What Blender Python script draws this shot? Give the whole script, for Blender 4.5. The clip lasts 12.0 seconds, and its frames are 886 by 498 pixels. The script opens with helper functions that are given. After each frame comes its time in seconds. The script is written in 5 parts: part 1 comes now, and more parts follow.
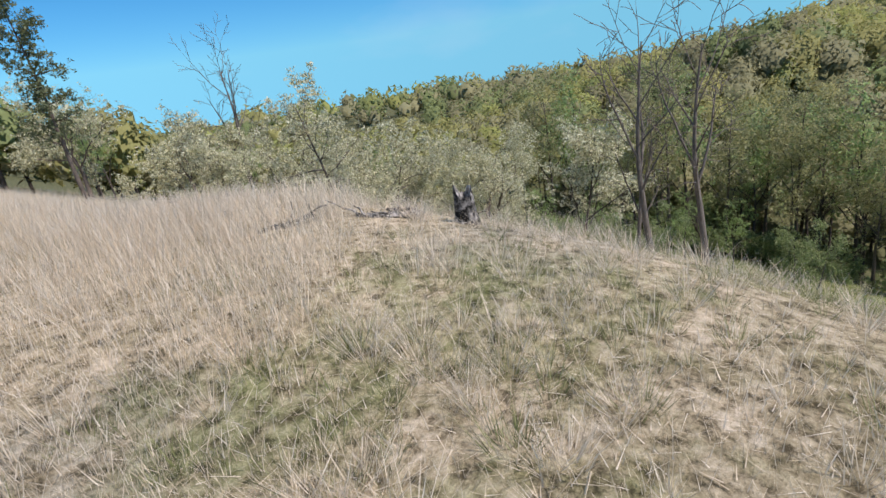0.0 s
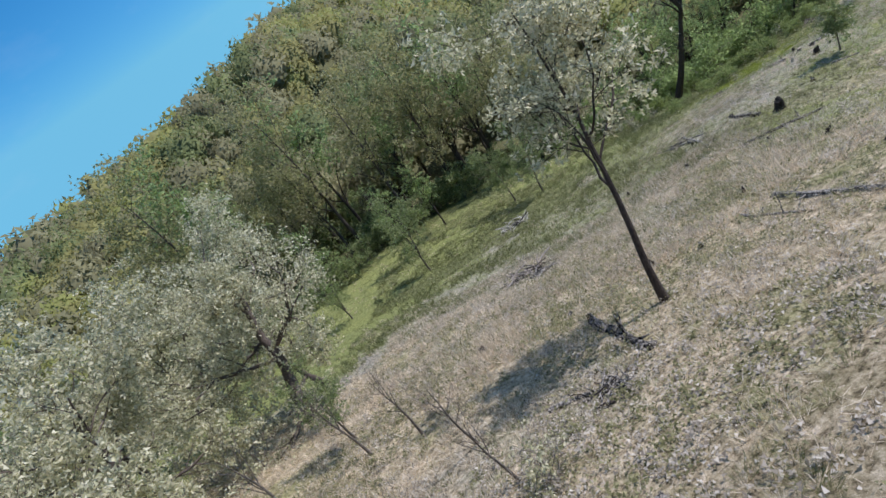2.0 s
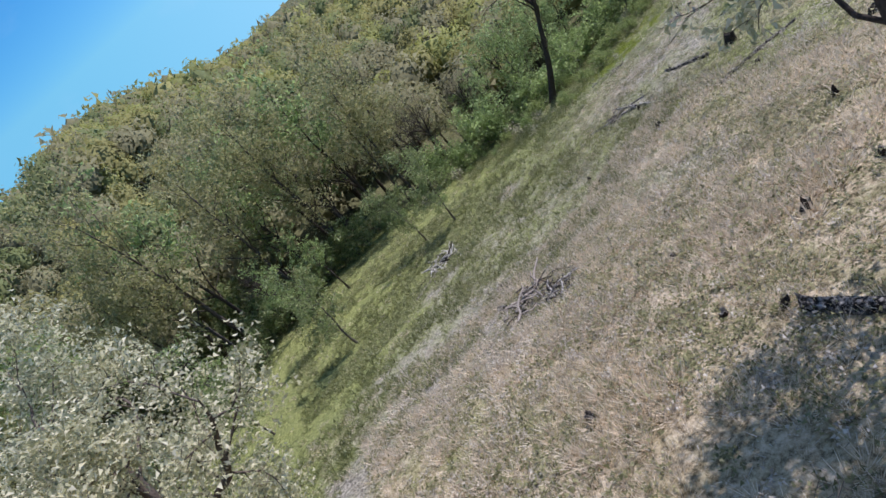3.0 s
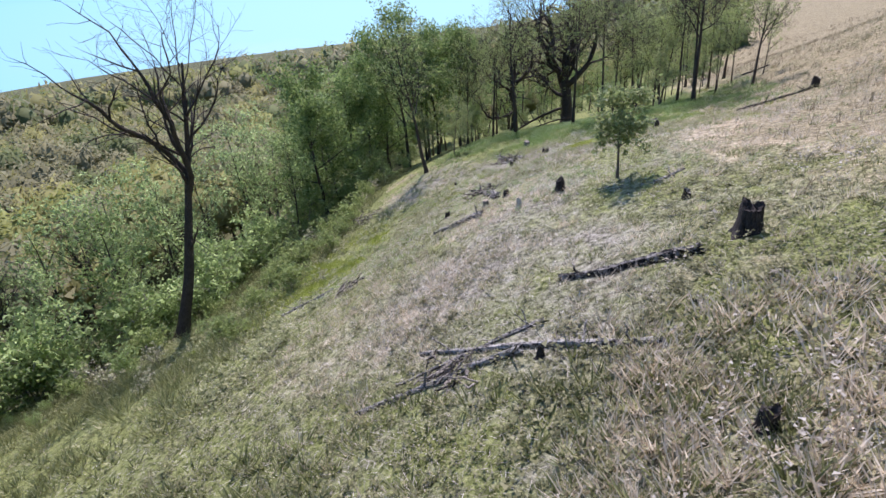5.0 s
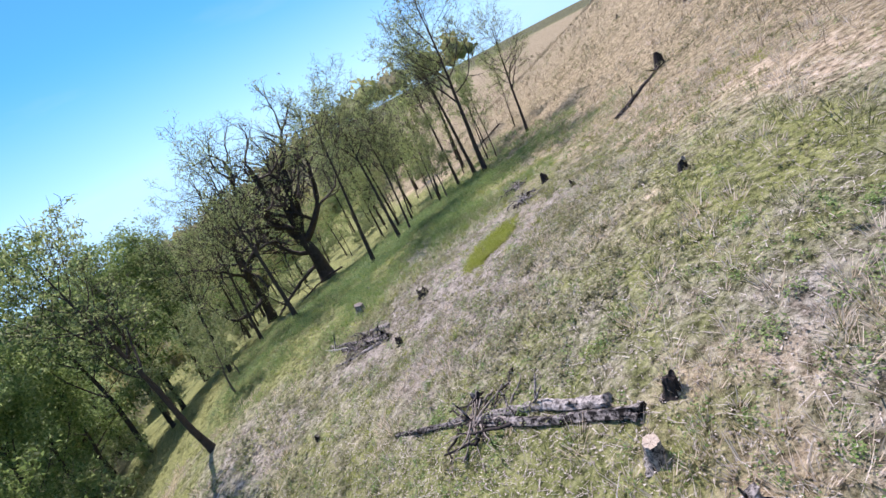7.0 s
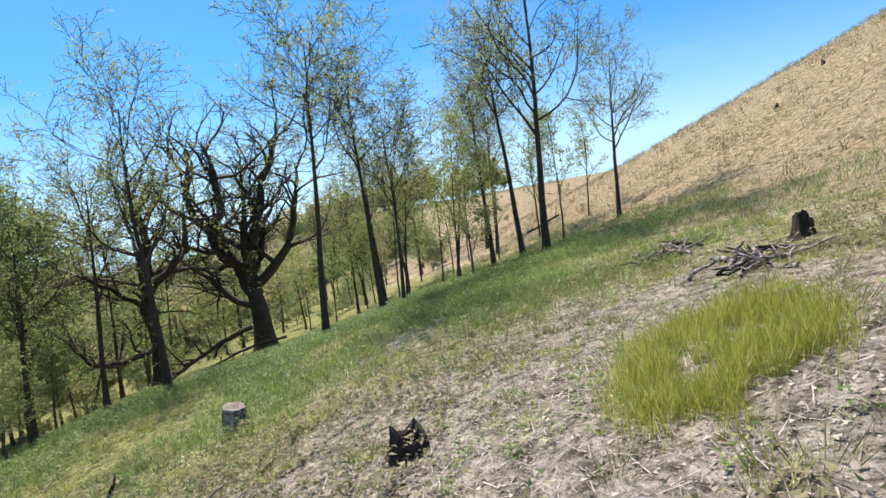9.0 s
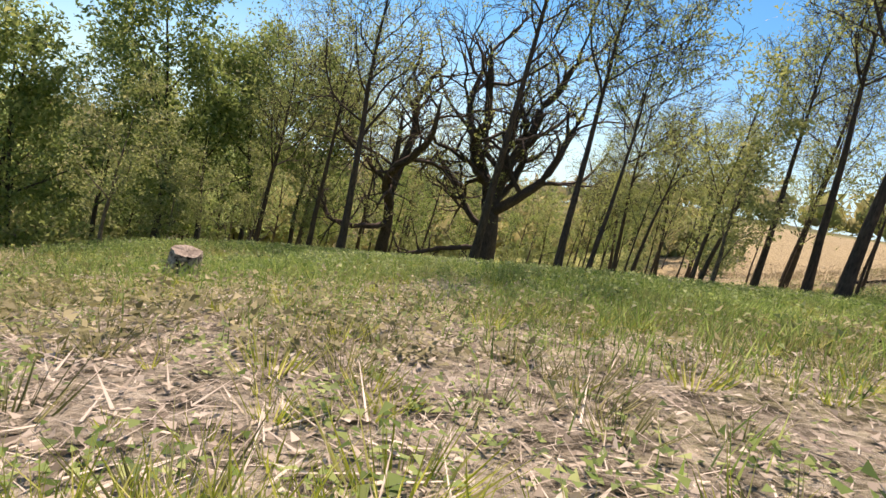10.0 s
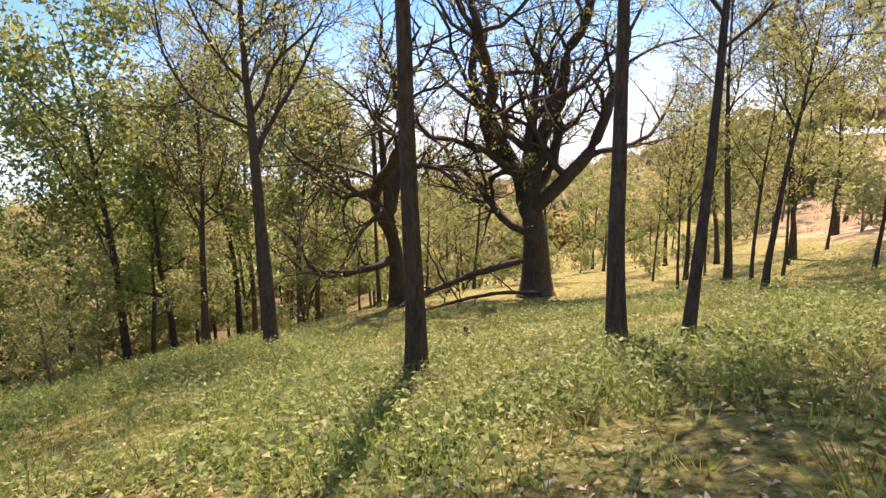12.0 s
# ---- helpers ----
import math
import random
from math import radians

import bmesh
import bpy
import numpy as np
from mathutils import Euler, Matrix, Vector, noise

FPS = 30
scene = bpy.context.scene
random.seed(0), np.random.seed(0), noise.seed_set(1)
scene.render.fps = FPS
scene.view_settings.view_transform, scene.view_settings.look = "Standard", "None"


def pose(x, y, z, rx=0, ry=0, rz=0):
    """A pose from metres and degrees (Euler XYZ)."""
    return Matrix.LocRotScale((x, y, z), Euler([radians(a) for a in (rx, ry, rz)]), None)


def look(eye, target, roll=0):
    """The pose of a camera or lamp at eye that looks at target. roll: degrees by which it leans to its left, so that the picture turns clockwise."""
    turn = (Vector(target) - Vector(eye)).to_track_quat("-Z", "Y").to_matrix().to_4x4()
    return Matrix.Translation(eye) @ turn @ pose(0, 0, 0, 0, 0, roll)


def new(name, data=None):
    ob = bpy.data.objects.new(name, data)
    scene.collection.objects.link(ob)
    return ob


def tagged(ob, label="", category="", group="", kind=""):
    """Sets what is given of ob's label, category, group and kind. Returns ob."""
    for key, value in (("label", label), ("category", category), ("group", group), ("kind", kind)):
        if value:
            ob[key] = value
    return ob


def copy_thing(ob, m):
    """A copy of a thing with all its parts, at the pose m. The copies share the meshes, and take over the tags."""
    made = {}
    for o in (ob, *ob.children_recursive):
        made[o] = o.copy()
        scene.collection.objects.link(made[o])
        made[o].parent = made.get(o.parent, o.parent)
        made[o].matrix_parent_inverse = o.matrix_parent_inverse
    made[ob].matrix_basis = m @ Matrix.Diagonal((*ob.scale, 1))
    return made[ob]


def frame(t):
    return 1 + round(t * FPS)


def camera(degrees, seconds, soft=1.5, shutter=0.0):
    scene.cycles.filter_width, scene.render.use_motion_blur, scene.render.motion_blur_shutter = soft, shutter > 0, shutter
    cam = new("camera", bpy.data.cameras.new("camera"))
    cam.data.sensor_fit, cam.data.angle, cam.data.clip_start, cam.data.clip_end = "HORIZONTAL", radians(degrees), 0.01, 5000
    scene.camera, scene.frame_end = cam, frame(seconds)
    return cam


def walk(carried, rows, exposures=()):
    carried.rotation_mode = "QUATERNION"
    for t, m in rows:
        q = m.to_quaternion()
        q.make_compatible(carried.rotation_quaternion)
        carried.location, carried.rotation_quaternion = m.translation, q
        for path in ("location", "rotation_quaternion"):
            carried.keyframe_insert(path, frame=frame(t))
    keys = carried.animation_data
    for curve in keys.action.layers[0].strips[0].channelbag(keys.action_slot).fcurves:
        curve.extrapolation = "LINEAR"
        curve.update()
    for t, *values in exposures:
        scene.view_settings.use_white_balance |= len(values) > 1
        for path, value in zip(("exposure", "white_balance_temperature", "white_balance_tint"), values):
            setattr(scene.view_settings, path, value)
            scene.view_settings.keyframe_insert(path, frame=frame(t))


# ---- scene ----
cam = camera(79.65, 12.0, soft=1.5)
walk(cam, [
    (0, pose(41.13, -16.85, 23.06, 71.46, 8.15, 134.16)),
    (0.5, pose(38.80, -21.47, 22.77, 70.97, 10.67, 122.62)),
    (1, pose(36.73, -26.59, 22.81, 70.05, 13.45, 108.53)),
    (1.5, pose(33.94, -30.34, 22.40, 63.34, 24.44, 92.70)),
    (2, pose(30.90, -33.42, 21.82, 57.21, 31.74, 76.85)),
    (2.5, pose(27.37, -35.95, 20.88, 54.64, 32.81, 65.93)),
    (3, pose(22.67, -37.37, 19.67, 50.03, 35.79, 52.12)),
    (3.5, pose(16.48, -36.58, 16.81, 50.99, 32.01, 39.17)),
    (3.7, pose(14.37, -36.00, 15.59, 53.82, 28.36, 36.87)),
    (5.3, pose(1.99, -26.20, 8.80, 66.62, 6.50, 13.40)),
    (5.5, pose(0.74, -24.87, 8.43, 67.05, 7.64, 8.82)),
    (6, pose(-1.73, -20.82, 7.46, 67.72, 12.53, -2.51)),
    (6.5, pose(-3.47, -17.23, 7.34, 69.84, 20.40, -13.28)),
    (6.7, pose(-3.89, -15.94, 7.33, 70.21, 23.78, -17.10)),
    (8.3, pose(-4.28, -4.70, 4.04, 78.50, 25.60, -26.30)),
    (8.5, pose(-4.09, -3.74, 3.65, 79.96, 22.54, -24.99)),
    (9, pose(-2.61, -1.45, 3.07, 85.12, 9.07, -17.54)),
    (9.5, pose(-0.76, 0.48, 2.65, 77.03, 2.52, -1.74)),
    (10, pose(1.11, 2.34, 2.06, 80.63, -11.31, 16.59)),
    (10.5, pose(1.31, 4.36, 2.75, 83.28, -6.78, 21.81)),
    (11, pose(1.40, 6.91, 3.36, 78.98, 1.57, 23.99)),
    (11.5, pose(1.48, 9.07, 2.54, 80.24, -3.35, 22.77)),
    (12, pose(1.16, 10.85, 1.87, 80.92, 3.17, 23.55)),
], exposures=[(0, 0.34, 6500, 21), (0.5, 0.08, 6350, 16), (1, -0.02, 6000, 13), (2, 0.18, 6000, 20), (3.5, 0.36, 6050, 25), (5.5, 0.7, 6100, 31), (6.5, 0.72, 6150, 34), (8.5, 0.82, 7000, 24), (9.5, 0.86, 7350, 29), (10.5, 0.96, 10000, 36), (12, 1.42, 9300, 53)])

# ---------------------------------------------------------------- world, sun
SUN_EL, SUN_AZ = radians(54), radians(14)      # height, and angle from +y towards -x
sun_way = Vector((-math.sin(SUN_AZ) * math.cos(SUN_EL), math.cos(SUN_AZ) * math.cos(SUN_EL), math.sin(SUN_EL)))
sun_data = bpy.data.lights.new("sun", "SUN")
sun_data.energy, sun_data.angle, sun_data.color = 4.3, radians(0.53), (1.0, 0.955, 0.88)
sun = new("sun", sun_data)
sun.matrix_world = look(sun_way * 300, (0, 0, 0))

world = bpy.data.worlds.new("sky")
scene.world = world
world.use_nodes = True
wn, wl = world.node_tree.nodes, world.node_tree.links
sky = wn.new("ShaderNodeTexSky")
sky.sky_type, sky.sun_disc = "NISHITA", False
sky.sun_elevation, sky.sun_rotation = SUN_EL, -SUN_AZ
sky.air_density, sky.dust_density, sky.ozone_density = 1.0, 0.35, 4.0
sky.altitude = 300
back = wn["Background"]
back.inputs[1].default_value = 0.115
coord = wn.new("ShaderNodeTexCoord")
apart = wn.new("ShaderNodeSeparateXYZ")
level = wn.new("ShaderNodeMath")
level.operation, level.inputs[1].default_value = "MAXIMUM", 0.07
again_one = wn.new("ShaderNodeCombineXYZ")
wl.new(coord.outputs["Generated"], apart.inputs[0])
wl.new(apart.outputs["Z"], level.inputs[0])
for axis in "XY":
    wl.new(apart.outputs[axis], again_one.inputs[axis])
wl.new(level.outputs[0], again_one.inputs["Z"])
wl.new(again_one.outputs[0], sky.inputs["Vector"])
stretch = wn.new("ShaderNodeMapping")
stretch.inputs["Scale"].default_value = (1.1, 2.3, 5.5)
stretch.inputs["Rotation"].default_value = (0.1, 0.25, 0.6)
cirrus = wn.new("ShaderNodeTexNoise")
cirrus.inputs["Scale"].default_value, cirrus.inputs["Detail"].default_value, cirrus.inputs["Roughness"].default_value = 1.6, 7, 0.55
thin = wn.new("ShaderNodeMapRange")
thin.inputs["From Min"].default_value, thin.inputs["From Max"].default_value, thin.inputs["To Max"].default_value = 0.56, 0.82, 0.14
veil = wn.new("ShaderNodeMix")
veil.data_type = "RGBA"
veil.inputs["B"].default_value = (5.0, 5.6, 6.4, 1)
wl.new(coord.outputs["Generated"], stretch.inputs["Vector"])
wl.new(stretch.outputs["Vector"], cirrus.inputs["Vector"])
wl.new(cirrus.outputs["Fac"], thin.inputs["Value"])
# bright haze that thickens towards the horizon on the sunny side
low = wn.new("ShaderNodeMapRange")
low.interpolation_type = "SMOOTHSTEP"
low.inputs["From Min"].default_value, low.inputs["From Max"].default_value, low.inputs["To Min"].default_value, low.inputs["To Max"].default_value = 0.0, 0.28, 0.36, 0.0
sunny = wn.new("ShaderNodeMapRange")
sunny.interpolation_type = "SMOOTHSTEP"
sunny.inputs["From Min"].default_value, sunny.inputs["From Max"].default_value = -0.1, 0.9
hazy = wn.new("ShaderNodeMath")
hazy.operation = "MULTIPLY"
# unseen whitish veil added towards the zenith, to make the fill light more neutral
high = wn.new("ShaderNodeMapRange")
high.interpolation_type = "SMOOTHSTEP"
high.inputs["From Min"].default_value, high.inputs["From Max"].default_value, high.inputs["To Max"].default_value = 0.60, 0.95, 0.55
overhead = wn.new("ShaderNodeMath")
overhead.operation = "ADD"
wl.new(apart.outputs["Z"], high.inputs["Value"])
wl.new(high.outputs["Result"], overhead.inputs[1])
banks = wn.new("ShaderNodeMath")
banks.operation = "ADD"
wl.new(apart.outputs["Z"], low.inputs["Value"])
wl.new(apart.outputs["Y"], sunny.inputs["Value"])
wl.new(low.outputs["Result"], hazy.inputs[0])
wl.new(sunny.outputs["Result"], hazy.inputs[1])
wl.new(hazy.outputs[0], banks.inputs[0])
wl.new(thin.outputs["Result"], banks.inputs[1])
wl.new(banks.outputs[0], overhead.inputs[0])
wl.new(overhead.outputs[0], veil.inputs["Factor"])
deep = wn.new("ShaderNodeHueSaturation")
deep.inputs["Saturation"].default_value, deep.inputs["Value"].default_value = 1.12, 0.88
tinge = wn.new("ShaderNodeMix")
tinge.data_type, tinge.blend_type = "RGBA", "MULTIPLY"
tinge.inputs["Factor"].default_value, tinge.inputs["B"].default_value = 1.0, (0.50, 0.87, 1.0, 1)
wl.new(sky.outputs["Color"], tinge.inputs["A"])
wl.new(tinge.outputs["Result"], deep.inputs["Color"])
wl.new(deep.outputs["Color"], veil.inputs["A"])
wl.new(veil.outputs["Result"], back.inputs["Color"])

# ---------------------------------------------------------------- materials
def nodes_of(name):
    m = bpy.data.materials.new(name)
    m.use_nodes = True
    return m, m.node_tree.nodes, m.node_tree.links


def ramp(nodes, stops):
    r = nodes.new("ShaderNodeValToRGB")
    while len(r.color_ramp.elements) < len(stops):
        r.color_ramp.elements.new(0.5)
    for e, (at, c) in zip(r.color_ramp.elements, stops):
        e.position, e.color = at, (*c, 1)
    return r


def noise_tex(nodes, links, vector, scale, detail=4, rough=0.6):
    n = nodes.new("ShaderNodeTexNoise")
    n.inputs["Scale"].default_value, n.inputs["Detail"].default_value, n.inputs["Roughness"].default_value = scale, detail, rough
    links.new(vector, n.inputs["Vector"])
    return n


def leafy(name, stops, translucent=0.35, rough=0.6, tint=False):
    """Leaves and blades: each island takes its own colour; light comes through."""
    m, n, l = nodes_of(name)
    out = n["Material Output"]
    geo = n.new("ShaderNodeNewGeometry")
    r = ramp(n, stops)
    l.new(geo.outputs["Random Per Island"], r.inputs["Fac"])
    colour = r.outputs["Color"]
    if tint:
        at = n.new("ShaderNodeAttribute")
        at.attribute_name = "tint"
        mul = n.new("ShaderNodeMix")
        mul.data_type, mul.blend_type = "RGBA", "MULTIPLY"
        mul.inputs["Factor"].default_value = 1
        l.new(colour, mul.inputs["A"])
        l.new(at.outputs["Color"], mul.inputs["B"])
        colour = mul.outputs["Result"]
    else:
        tc = n.new("ShaderNodeTexCoord")
        big = noise_tex(n, l, tc.outputs["Object"], 0.35, 3)
        hsv = n.new("ShaderNodeHueSaturation")
        mr = n.new("ShaderNodeMapRange")
        mr.inputs["To Min"].default_value, mr.inputs["To Max"].default_value = 0.75, 1.25
        l.new(big.outputs["Fac"], mr.inputs["Value"])
        l.new(mr.outputs["Result"], hsv.inputs["Value"])
        l.new(colour, hsv.inputs["Color"])
        colour = hsv.outputs["Color"]
    p = n["Principled BSDF"]
    p.inputs["Roughness"].default_value = rough
    p.inputs["Specular IOR Level"].default_value = 0.35
    l.new(colour, p.inputs["Base Color"])
    t = n.new("ShaderNodeBsdfTranslucent")
    l.new(colour, t.inputs["Color"])
    mix = n.new("ShaderNodeMixShader")
    mix.inputs[0].default_value = translucent
    l.new(p.outputs[0], mix.inputs[1])
    l.new(t.outputs[0], mix.inputs[2])
    l.new(mix.outputs[0], out.inputs["Surface"])
    return m


def barky(name, dark, light, scale=6.0, bump=0.5, stretch_z=0.22, rough=0.9, edge=(0.3, 0.72)):
    m, n, l = nodes_of(name)
    p = n["Principled BSDF"]
    tc = n.new("ShaderNodeTexCoord")
    mp = n.new("ShaderNodeMapping")
    mp.inputs["Scale"].default_value = (1, 1, stretch_z)
    l.new(tc.outputs["Object"], mp.inputs["Vector"])
    fine = noise_tex(n, l, mp.outputs["Vector"], scale * 4, 6, 0.7)
    wide = noise_tex(n, l, tc.outputs["Object"], scale * 0.3, 3)
    r = ramp(n, [(edge[0], dark), (edge[1], light)])
    l.new(fine.outputs["Fac"], r.inputs["Fac"])
    hsv = n.new("ShaderNodeHueSaturation")
    mr = n.new("ShaderNodeMapRange")
    mr.inputs["To Min"].default_value, mr.inputs["To Max"].default_value = 0.55, 1.45
    l.new(wide.outputs["Fac"], mr.inputs["Value"])
    l.new(mr.outputs["Result"], hsv.inputs["Value"])
    l.new(r.outputs["Color"], hsv.inputs["Color"])
    l.new(hsv.outputs["Color"], p.inputs["Base Color"])
    b = n.new("ShaderNodeBump")
    b.inputs["Strength"].default_value, b.inputs["Distance"].default_value = bump, 0.03
    l.new(fine.outputs["Fac"], b.inputs["Height"])
    l.new(b.outputs["Normal"], p.inputs["Normal"])
    p.inputs["Roughness"].default_value = rough
    p.inputs["Specular IOR Level"].default_value = 0.2
    return m


BARK = barky("oak_bark", (0.045, 0.036, 0.03), (0.17, 0.14, 0.115))
BARK_DARK = barky("dark_bark", (0.03, 0.025, 0.022), (0.11, 0.09, 0.075))
BARK_PALE = barky("weathered_wood", (0.14, 0.12, 0.10), (0.38, 0.34, 0.29), 5)
BARK_YOUNG = barky("young_bark", (0.07, 0.06, 0.05), (0.22, 0.19, 0.16))
CHAR = barky("charred_wood", (0.010, 0.009, 0.008), (0.085, 0.073, 0.066), 7, 0.9)
CUT = barky("cut_wood", (0.30, 0.25, 0.18), (0.55, 0.48, 0.38), 8, 0.2, 1.0)
CHAR_LOG = barky("burnt_log", (0.010, 0.009, 0.008), (0.40, 0.375, 0.34), 2.2, 1.0, 1.0, 0.9, (0.46, 0.68))
GREY_LOG = barky("grey_log", (0.022, 0.02, 0.018), (0.52, 0.49, 0.44), 2.8, 0.9, 1.0, 0.9, (0.40, 0.66))
PEELED = barky("peeled_wood", (0.34, 0.32, 0.28), (0.72, 0.70, 0.64), 4.0, 0.4, 1.0)

LEAF_SILVER = leafy("silvery_oak_leaf", [(0, (0.29, 0.295, 0.16)), (0.5, (0.54, 0.53, 0.33)), (1, (0.82, 0.78, 0.58))], 0.45)
LEAF_DULL = leafy("dull_young_leaf", [(0, (0.23, 0.24, 0.10)), (0.5, (0.36, 0.36, 0.155)), (1, (0.48, 0.45, 0.25))], 0.58)
LEAF_SPRING = leafy("spring_leaf", [(0, (0.19, 0.25, 0.08)), (0.6, (0.30, 0.375, 0.13)), (1, (0.42, 0.47, 0.20))], 0.58)
LEAF_GREEN = leafy("green_leaf", [(0, (0.145, 0.20, 0.075)), (0.6, (0.27, 0.335, 0.13)), (1, (0.43, 0.46, 0.23))], 0.5)
# darker copy of the green leaf, with the wood's shade put into its colour
LEAF_SHADED = leafy("shaded_green_leaf", [(0, (0.105, 0.17, 0.05)), (0.6, (0.20, 0.285, 0.088)), (1, (0.30, 0.38, 0.135))], 0.6)
LEAF_OLIVE = leafy("olive_sprout", [(0, (0.10, 0.105, 0.045)), (0.6, (0.22, 0.22, 0.10)), (1, (0.38, 0.36, 0.19))], 0.4)
LEAF_FRESH = leafy("fresh_green_leaf", [(0, (0.25, 0.34, 0.125)), (0.6, (0.335, 0.435, 0.17)), (1, (0.45, 0.55, 0.26))], 0.74)
LEAF_CEDAR = leafy("cedar_foliage", [(0, (0.07, 0.09, 0.04)), (1, (0.20, 0.22, 0.11))], 0.3)
LEAF_FAR = leafy("woodland_foliage", [(0, (0.92, 0.92, 0.92)), (1, (1.08, 1.08, 1.08))], 0.4, 0.8, tint=True)
STRAW = leafy("dry_grass", [(0, (0.50, 0.42, 0.29)), (0.5, (0.72, 0.62, 0.47)), (1, (0.88, 0.80, 0.66))], 0.42)
LITTER = leafy("dead_thatch", [(0, (0.17, 0.145, 0.11)), (0.5, (0.44, 0.40, 0.33)), (1, (0.68, 0.64, 0.56))], 0.25)
DEAD_LEAF = leafy("dead_leaf", [(0, (0.20, 0.17, 0.13)), (0.6, (0.43, 0.39, 0.32)), (1, (0.62, 0.575, 0.49))], 0.3)
HILL_STRAW = leafy("tan_hill_grass", [(0, (0.185, 0.148, 0.088)), (0.5, (0.30, 0.25, 0.158)), (1, (0.42, 0.36, 0.25))], 0.3)
GRASS = leafy("green_grass", [(0, (0.105, 0.122, 0.045)), (0.6, (0.225, 0.25, 0.095)), (1, (0.44, 0.43, 0.23))], 0.42)
HERB = leafy("herb_leaf", [(0, (0.035, 0.08, 0.02)), (0.45, (0.098, 0.19, 0.045)), (0.85, (0.225, 0.355, 0.10)), (1, (0.39, 0.50, 0.19))], 0.5, 0.6)
LUSH = leafy("lush_grove_grass", [(0, (0.075, 0.15, 0.036)), (0.6, (0.185, 0.31, 0.08)), (1, (0.40, 0.51, 0.19))], 0.5)
TUFT = leafy("bright_grass", [(0, (0.17, 0.23, 0.03)), (0.6, (0.33, 0.39, 0.06)), (1, (0.56, 0.57, 0.23))], 0.55)

TWIGS = leafy("grey_twig", [(0, (0.10, 0.085, 0.07)), (0.5, (0.32, 0.285, 0.24)), (1, (0.62, 0.57, 0.50))], 0.05)


def ground_material():
    m, n, l = nodes_of("meadow_soil")
    p = n["Principled BSDF"]
    tc = n.new("ShaderNodeTexCoord")
    at = n.new("ShaderNodeAttribute")
    at.attribute_name = "cover"
    sep = n.new("ShaderNodeSeparateColor")
    l.new(at.outputs["Color"], sep.inputs["Color"])
    fine = noise_tex(n, l, tc.outputs["Object"], 5.5, 8, 0.76)
    mid = noise_tex(n, l, tc.outputs["Object"], 0.9, 8, 0.72)
    straw = ramp(n, [(0.38, (0.14, 0.11, 0.068)), (0.49, (0.53, 0.432, 0.288)), (0.62, (0.76, 0.65, 0.49))])
    green = ramp(n, [(0.39, (0.05, 0.058, 0.024)), (0.5, (0.172, 0.198, 0.072)), (0.63, (0.34, 0.355, 0.165))])
    litter = ramp(n, [(0.40, (0.075, 0.068, 0.05)), (0.5, (0.265, 0.247, 0.195)), (0.61, (0.50, 0.475, 0.395))])
    wood = ramp(n, [(0.38, (0.045, 0.045, 0.024)), (0.5, (0.10, 0.105, 0.05)), (0.62, (0.17, 0.17, 0.085))])
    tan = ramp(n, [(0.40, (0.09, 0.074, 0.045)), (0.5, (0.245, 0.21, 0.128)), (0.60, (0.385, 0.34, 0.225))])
    olive = ramp(n, [(0.38, (0.08, 0.066, 0.036)), (0.5, (0.29, 0.245, 0.14)), (0.62, (0.50, 0.43, 0.27))])
    patch = noise_tex(n, l, tc.outputs["Object"], 1.7, 5, 0.62)
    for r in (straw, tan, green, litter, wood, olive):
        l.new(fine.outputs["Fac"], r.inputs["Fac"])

    def blend(a, b, mask):
        add = n.new("ShaderNodeMath")
        add.operation = "MULTIPLY_ADD"
        l.new(mid.outputs["Fac"], add.inputs[0])
        add.inputs[1].default_value = 1.15
        l.new(mask, add.inputs[2])
        mr = n.new("ShaderNodeMapRange")
        mr.inputs["From Min"].default_value, mr.inputs["From Max"].default_value = 0.84, 1.24
        l.new(add.outputs[0], mr.inputs["Value"])
        x = n.new("ShaderNodeMix")
        x.data_type = "RGBA"
        l.new(mr.outputs["Result"], x.inputs["Factor"])
        l.new(a, x.inputs["A"])
        l.new(b, x.inputs["B"])
        return x.outputs["Result"]

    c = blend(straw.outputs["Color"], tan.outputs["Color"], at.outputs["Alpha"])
    c = blend(c, olive.outputs["Color"], patch.outputs["Fac"])
    c = blend(c, litter.outputs["Color"], sep.outputs["Blue"])
    moss = ramp(n, [(0.39, (0.06, 0.068, 0.022)), (0.5, (0.20, 0.225, 0.072)), (0.63, (0.37, 0.385, 0.16))])
    l.new(fine.outputs["Fac"], moss.inputs["Fac"])
    drift = noise_tex(n, l, tc.outputs["Object"], 0.3, 6, 0.66)
    c = blend(c, blend(green.outputs["Color"], moss.outputs["Color"], drift.outputs["Fac"]), sep.outputs["Green"])
    c = blend(c, wood.outputs["Color"], sep.outputs["Red"])
    l.new(c, p.inputs["Base Color"])
    b = n.new("ShaderNodeBump")
    b.inputs["Strength"].default_value, b.inputs["Distance"].default_value = 1.0, 0.10
    l.new(fine.outputs["Fac"], b.inputs["Height"])
    l.new(b.outputs["Normal"], p.inputs["Normal"])
    p.inputs["Roughness"].default_value, p.inputs["Specular IOR Level"].default_value = 0.95, 0.1
    return m


SOIL = ground_material()

